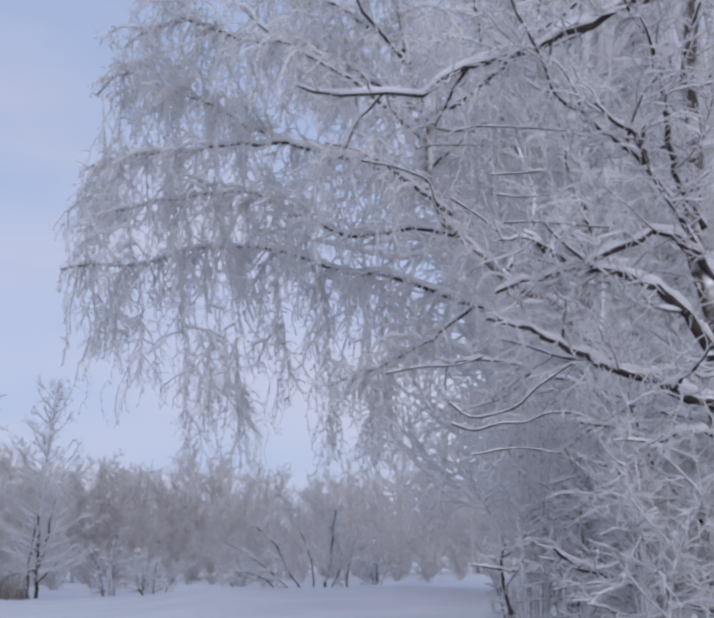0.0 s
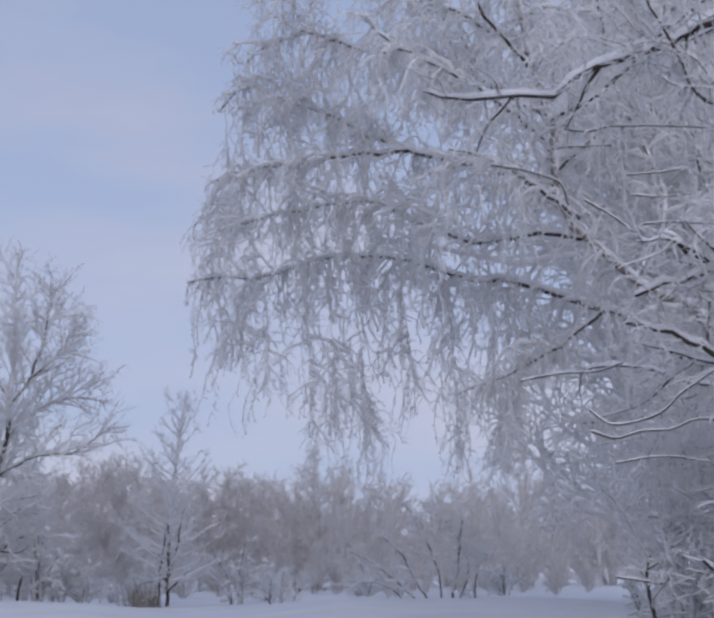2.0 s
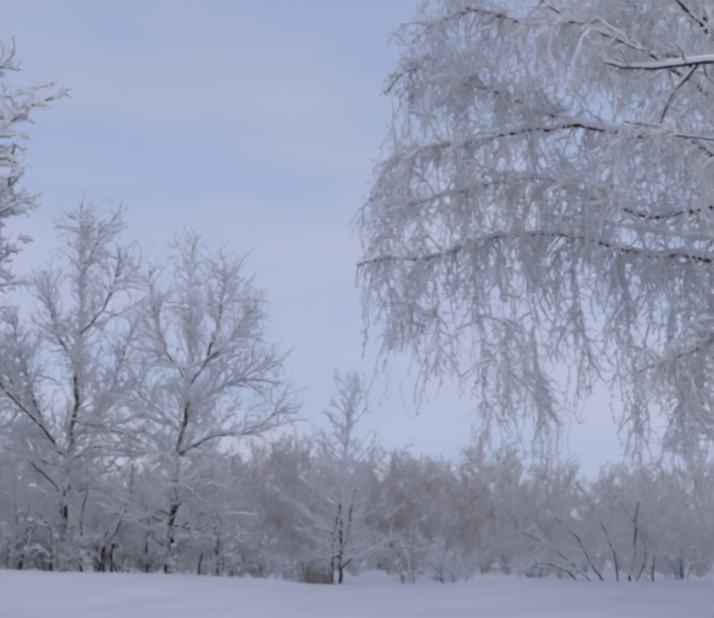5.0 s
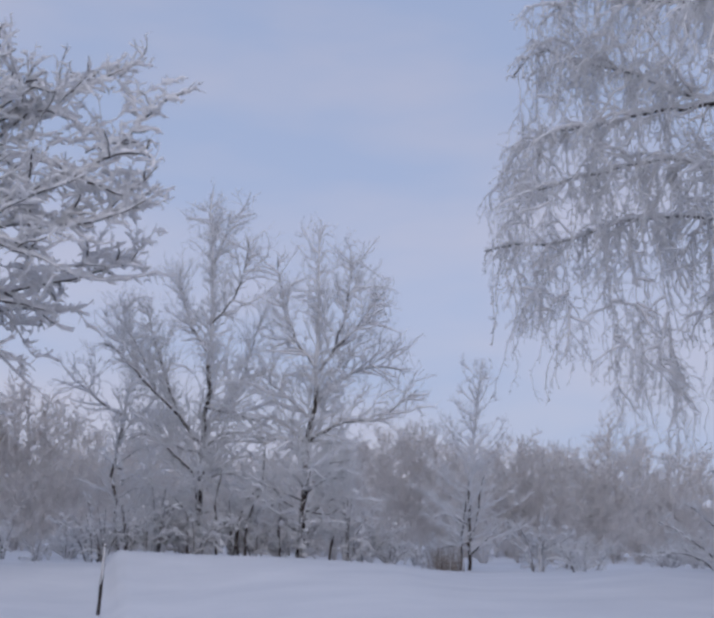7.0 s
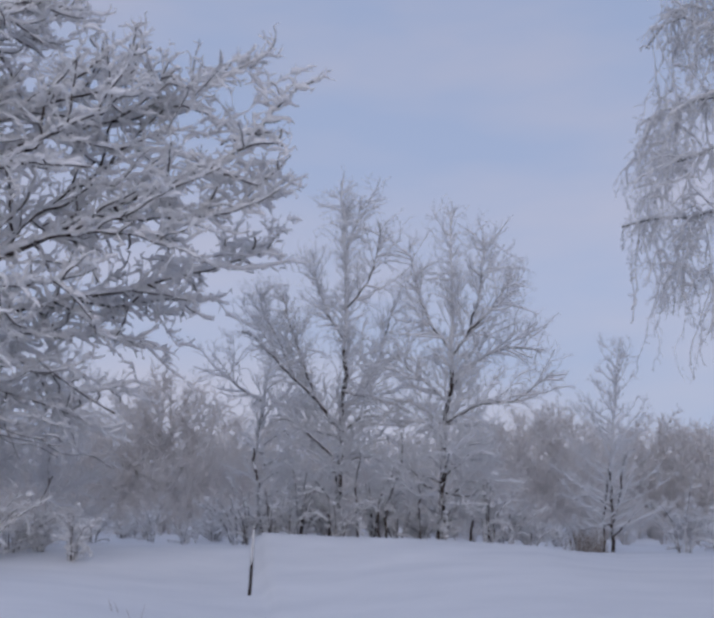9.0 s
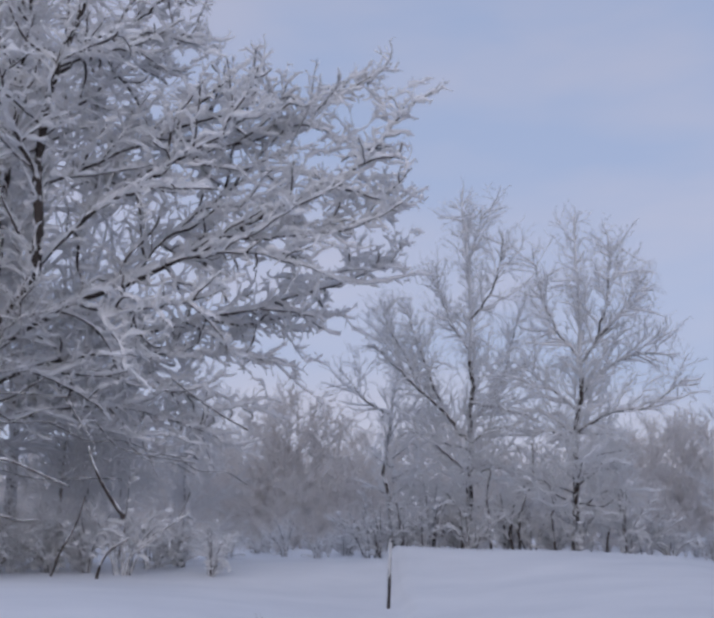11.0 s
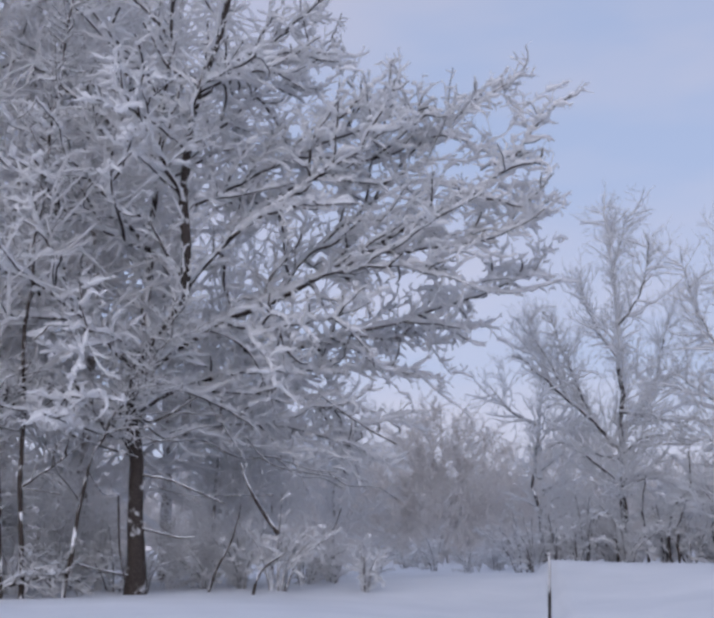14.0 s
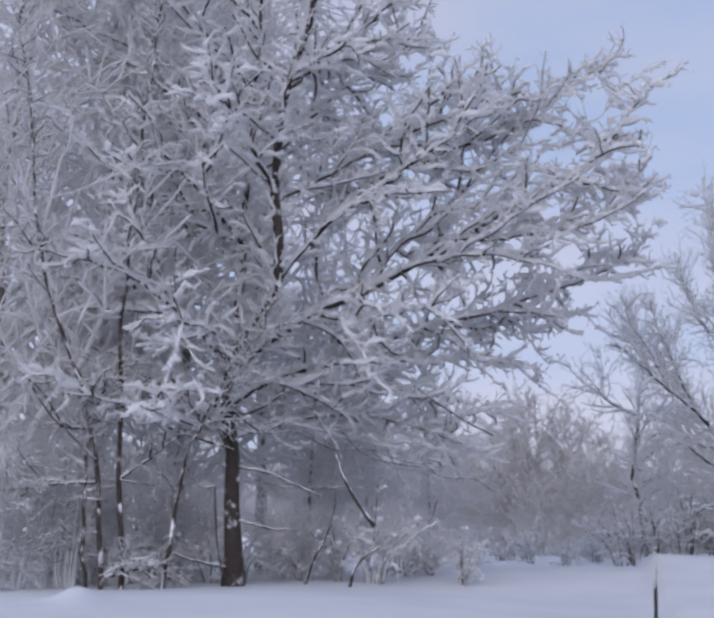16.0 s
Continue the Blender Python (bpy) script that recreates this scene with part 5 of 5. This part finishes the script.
for side, limbs in zip(STEMS_SIDE, (STEMS_LIMBS[0:1] + STEMS_LIMBS[4:6] + STEMS_LIMBS[8:9], STEMS_LIMBS[1:2] + STEMS_LIMBS[6:8], STEMS_LIMBS[2:3] + STEMS_LIMBS[9:10], STEMS_LIMBS[3:4])):
    tree("young_alder", STEMS_AT, STEMS_TURN, limbs + side, "thin young alder stem laden with snow", "tree", ASPEN_BARK, dict(YOUNG_PLAN, bare_mat=BARK), "young alders beside the big alder")


def polar(az, d):
    x, y = -d * math.sin(radians(az)), d * math.cos(radians(az))
    return x, y, float(ground_z(np.float64(x), np.float64(y)))


def scatter(variants, places):
    """places: (azimuth, distance, variant, size, turn) - the first of each variant is the built one."""
    used = set()
    for az, d, k, size, turn in places:
        m = pose(*polar(az, d), 0, 0, turn) @ Matrix.Scale(size, 4)
        if k in used:
            copy_thing(variants[k], m)
        else:
            used.add(k)
            variants[k].matrix_world = m


# ---- thicket behind the birch and behind the alder ----
BACK_PLAN = dict(steps=9, bare=0.05, snow=0.05, bough_snow=0.04, twig_snow=0.0, pads=0, pad_size=0.1, mat=FAR_RIME, bough_mat=FAR_RIME, limb_mat=FAR_RIME, single=0,
    boughs=dict(count=100, length=(1.0, 2.8), angle=(25, 62), s=5, droop=0.0, lift=0.03, wobble=0.14, radius=0.02),
    twigs=dict(count=400, length=(0.6, 1.5), angle=(28, 62), s=4, droop=0.0, lift=0.04, wobble=0.16, radius=0.022, tip=0.6),
    fine=dict(count=1400, length=(0.25, 0.75), angle=(28, 62), s=2, droop=0.0, lift=0.04, wobble=0.16, radius=0.02, tip=0.7))
BACK = [tree("thicket_tree", (0, 0, 0), 0, wild_skeleton(h, w, n, seed, 0.05), "dense rimed tree in the thicket", "tree", PALE_BARK, BACK_PLAN, "thicket trees")
        for h, w, n, seed in ((8.0, 3.2, 16, 1), (10.5, 3.4, 20, 2), (6.0, 3.0, 14, 3))]
PLACES = [(-9.5, 30, 1, 1.7, 250), (-12.5, 27.5, 1, 1.9, 130), (-10.5, 32, 1, 0.9, 120), (-13.5, 30, 0, 1.15, 200), (-17, 28, 1, 1.0, 260), (-20, 25, 0, 1.1, 300),
          (-16.5, 36, 1, 1.9, 170), (-22, 33, 1, 1.9, 20), (-10.5, 37, 1, 1.3, 310), (-13.5, 35, 1, 1.75, 95), (-19.5, 35, 1, 2.0, 215)]
BEHIND_ALDER = [(67, 31, 1, 1.05, 30), (57, 33, 1, 1.25, 200), (50.5, 34, 0, 1.0, 320), (47.5, 36, 2, 1.0, 20),
          (61, 34, 1, 1.6, 10), (66, 33, 1, 1.6, 55), (57, 36, 1, 1.55, 130), (52.8, 38, 1, 1.5, 280), (70, 33, 1, 1.5, 240), (44.5, 38, 2, 0.9, 170),
          (62, 33, 0, 1.0, 190), (49.3, 34, 2, 0.9, 300), (59, 34, 2, 1.2, 150)]
scatter(BACK, PLACES + BEHIND_ALDER)

# ---- low snowy bushes ----
BUSH_PLAN = dict(steps=6, snow=0.09, bough_snow=0.085, limb_mat=DARK_LIMB, bough_mat=TWIG, twig_snow=0.05, pads=40, pad_size=0.14, mat=TWIG, single=10,
    boughs=dict(count=34, length=(0.4, 1.2), angle=(28, 70), s=5, droop=0.05, lift=0.0, wobble=0.26, radius=0.02),
    twigs=dict(count=125, length=(0.25, 0.8), angle=(28, 65), s=4, droop=0.04, lift=0.02, wobble=0.18, radius=0.011, tip=0.6),
    fine=dict(count=160, length=(0.12, 0.4), angle=(28, 60), s=3, droop=0.02, lift=0.04, wobble=0.18, radius=0.013, tip=0.7))
BUSHES = [tree("snowy_bush", (0, 0, 0), 0, bush_skeleton(h, w, n, seed), "low bush bowed under lumps of snow", "bush", LIMB_BARK, BUSH_PLAN, "bushes along the thicket")
          for h, w, n, seed in ((1.7, 1.5, 10, 11), (2.5, 1.7, 11, 12), (1.1, 1.4, 9, 13), (2.0, 1.9, 11, 14))]
r = random.Random(5)
LOW = []
for k, az in enumerate([31.8, 30.6, 29.9, 28.0, 26.8, 25.6, 24.5, 22.2, 21.2, 20.0]):
    LOW.append((az, r.uniform(38.0, 40), (1, 2, 0, 3)[k % 4], r.uniform(0.75, 1.1), r.uniform(0, 360)))
for k, az in enumerate([65, 63, 61.5, 59.5, 57.5, 55.6, 54.2, 51, 49.4, 47.8, 46.2, 44.6, 43.4]):
    LOW.append((az, r.uniform(29, 33), (3, 1, 0, 2)[k % 4], r.uniform(0.6, 0.95), r.uniform(0, 360)))
for k, az in enumerate([-19, -16.5, -13.5, -10.5, -7.5]):
    LOW.append((az, r.uniform(17, 21), (1, 3, 0)[k % 3], r.uniform(0.5, 0.8), r.uniform(0, 360)))
for k, az in enumerate([42, 40.5, 39, 37.5, 36, 34.8, 18.5, 17.2, 12.5, 10.8, 6, 4.2, -1]):
    LOW.append((az, r.uniform(42, 50), (0, 2, 1)[k % 3], r.uniform(0.6, 1.0), r.uniform(0, 360)))
LOW += [(33.3, 38.4, 3, 0.8, 40), (32.3, 38.0, 0, 0.8, 130), (34.4, 39.0, 1, 0.8, 250)]
scatter(BUSHES, LOW)

# ---- brushwood round the willow ----
BRUSH_PLAN = dict(steps=7, snow=0.05, bough_snow=0.035, twig_snow=0.02, pads=24, pad_size=0.10, mat=RIME, single=8, limb_mat=BROWN_TWIG, bough_mat=BROWN_TWIG,
    boughs=dict(count=95, length=(0.5, 1.6), angle=(30, 85), s=5, droop=0.03, lift=0.0, wobble=0.2, radius=0.012, flat=0.6),
    twigs=dict(count=520, length=(0.25, 0.9), angle=(28, 75), s=4, droop=0.02, lift=0.0, wobble=0.2, radius=0.009, tip=0.6, flat=0.6),
    fine=dict(count=700, length=(0.12, 0.4), angle=(28, 70), s=2, droop=0.0, lift=0.02, wobble=0.2, radius=0.009, tip=0.7))
BRUSH = [tree("willow_brush", (0, 0, 0), 0, bush_skeleton(h, w, n, seed), "tangle of thin brown willow shoots under snow", "shrub", BROWN_TWIG, BRUSH_PLAN, "willow brush round the trunk")
         for h, w, n, seed in ((4.6, 1.7, 15, 31), (3.4, 1.6, 14, 32))]
BY_WILLOW = [(-14.6, 12.2, 1, 0.8, 100), (-18.0, 12.4, 1, 0.95, 15), (-9.0, 16.5, 0, 0.9, 10), (-11.5, 15.6, 1, 1.0, 70), (-13.6, 16.4, 0, 1.1, 140), (-15.5, 14.6, 1, 1.1, 200), (-17.6, 15.5, 0, 1.15, 260), (-20.0, 14.8, 0, 1.2, 330), (-12.5, 18.2, 0, 1.15, 300), (-16.0, 18.4, 0, 1.3, 30)]
BY_ALDER = [(66.0, 27.0, 0, 0.9, 50), (63.3, 28.6, 1, 1.15, 120), (69.0, 26.5, 0, 1.0, 210), (61.0, 30.2, 0, 0.9, 290), (57.5, 31.5, 1, 1.0, 5),
            (62.5, 28.0, 0, 1.1, 80), (64.8, 27.6, 1, 1.3, 160), (60.2, 29.0, 1, 1.2, 240), (58.3, 29.5, 0, 0.8, 10), (56.4, 30.0, 1, 0.9, 65), (53.0, 30.0, 1, 0.75, 110), (51.3, 30.5, 0, 0.6, 190), (49.6, 31.0, 1, 0.6, 310)]
scatter(BRUSH, BY_WILLOW + BY_ALDER)

# ---- the far wood ----
def far_wood():
    blocks = []
    shapes = []
    for k in range(8):
        low = k >= 5
        limbs = bush_skeleton(5.0, 3.2, 16, 60 + k) if low else wild_skeleton(7.4, 3.6 + 0.4 * (k % 3), 20, 40 + k, 0.04)
        P = np.array([spline(p, 4) for _, _, _, p in limbs])
        R = np.array([np.linspace(a, b, 4) for _, a, b, _ in limbs]) * 1.2 + 0.01
        b = grow(P, R, 74, (0.6, 1.8), (25, 80), s=3, lift=0.05, wobble=0.14, radius=0.028)
        t = grow(*stack_resampled(b, (P, R), 3), 900, (0.3, 0.85), (25, 88), s=2, lift=0.06, wobble=0.2, radius=0.05, tip=0.5, shrink=0.35)
        shapes.append([tubes(P, R, 3), tubes(*b, 3), tubes(*t, 3, 0.2)])
    q = random.Random(9)
    spots = [(38.7, 60, 1.16, 0), (38.0, 63, 1.2, 2), (37.1, 61, 1.02, 3), (39.6, 62, 1.05, 1), (36.1, 60, 0.95, 4), (40.6, 61, 0.95, 2),
             (17.4, 61, 0.93, 0), (18.3, 63, 1.0, 3), (19.2, 60, 0.95, 1), (20.3, 62, 0.92, 2), (21.4, 61, 0.85, 4),
             (15.4, 66, 0.95, 2), (14.2, 68, 0.93, 0), (13.1, 67, 0.96, 4), (12.0, 66, 0.88, 1), (10.8, 68, 0.9, 3)]
    for d0, step, size, low in ((52, 1.5, 0.42, True), (58, 2.5, 0.66, False), (65, 2.2, 0.72, True), (72, 1.9, 0.90, False), (80, 1.9, 1.02, True), (91, 2.1, 1.2, False)):
        az = -24.0
        while az < 74:
            az += step * q.uniform(0.7, 1.3) * 57.3 / d0
            if (55 < d0 < 65 and 7.5 < az < 17) or (d0 < 66 and (az > 52 or az < -6)) or (az < -8 or az > 58) and q.random() < 0.6:
                continue
            wave = 0.97 + 0.10 * math.sin(az * 0.55 + d0) + 0.06 * math.sin(az * 1.7)
            spots.append((az, d0 + q.uniform(-3, 3), size * q.uniform(0.8, 1.1) * wave, q.randrange(5, 8) if low else q.randrange(5)))
    for az, d, h, k in spots:
        x, y, z = polar(az, d)
        a = q.uniform(0, 6.28)
        c, s = math.cos(a), math.sin(a)
        turn = np.array([[c, -s, 0], [s, c, 0], [0, 0, 1]]) * h
        for v, f in shapes[k]:
            blocks.append((v @ turn.T + np.array([x, y, z - 0.1]), f))
    ob = new("far_wood", mesh_from("far_wood", blocks, WOOD_RIME))
    tagged(ob, "hoarfrosted wood closing off the far side of the meadow", "wood", kind="stuff")


far_wood()

# ---- post, dry grass and weeds ----
def leaning_post():
    root = tagged(new("fence_post"), "thin weathered wooden post, frosted at the top", "post")
    x, y, z = polar(34.99, 23.0)
    root.matrix_world = pose(x, y, z, 0, 0, 33)
    P = spline([(-0.03, 0, -0.4), (0.0, 0, 0.15), (0.02, 0, 0.70), (0.045, 0, 1.33)], 9)[None]
    R = np.array([[0.034, 0.034, 0.035, 0.033, 0.033, 0.031, 0.03, 0.03, 0.027]])
    piece("shaft", [tubes(P, R, 8, 0.05)], POST_WOOD, root)
    piece("snow_cap", [lumps(np.array([[0.045, 0, 1.34]]), np.array([0.038]))], LOAD, root)
    Q = spline([(0.01, -0.018, 0.55), (0.02, -0.022, 0.85), (0.045, -0.018, 1.31)], 9)[None]
    piece("rime", [tubes(Q, np.array([[0.006, 0.02, 0.026, 0.03, 0.034, 0.034, 0.034, 0.032, 0.026]]), 6, 0.15)], TWIG, root)


leaning_post()


def grass_clump(name, az, d, count, height, spread, mat, label, category, thick=0.011):
    root = tagged(new(name), label, category)
    root.matrix_world = pose(*polar(az, d))
    at = np.c_[RNG.normal(size=(count, 2)) * spread, np.full(count, -0.05)]
    lean = np.c_[RNG.normal(size=(count, 2)) * 0.3, np.ones(count)]
    h = height * RNG.uniform(0.3, 1.0, count)[:, None]
    sway = np.c_[RNG.normal(size=(count, 2)) * 0.1, np.zeros(count)]
    P = np.stack([at, at + lean * h * 0.5, at + lean * h + sway * h], 1)
    R = np.full((count, 1), thick) * np.array([[1, 0.9, 0.4]])
    if count > 20:
        piece("tuft", [tubes(P, R, 3)], mat, root, kind="stuff")
        piece("rime", [snow_caps(P, R, 0.03, 4)], LOAD, root, kind="stuff")
    else:
        for q in range(count):
            piece("stalk", [tubes(P[q:q + 1], R[q:q + 1], 4)], mat, root)


grass_clump("dry_grass", 17.15, 41.0, 190, 0.95, 0.30, STRAW, "brown clump of dry frosted reed beside the sapling", "grass")
grass_clump("dry_weed", 41.5, 14.4, 2, 0.40, 0.05, STRAW, "few dry weed stalks poking through the snow", "weed", 0.004)
grass_clump("dry_weed", 42.4, 16.0, 2, 0.45, 0.06, STRAW, "few dry weed stalks poking through the snow", "weed", 0.004)
grass_clump("dry_weed", 34.6, 16.6, 3, 0.2, 0.08, STRAW, "few dry weed stalks poking through the snow", "weed", 0.004)
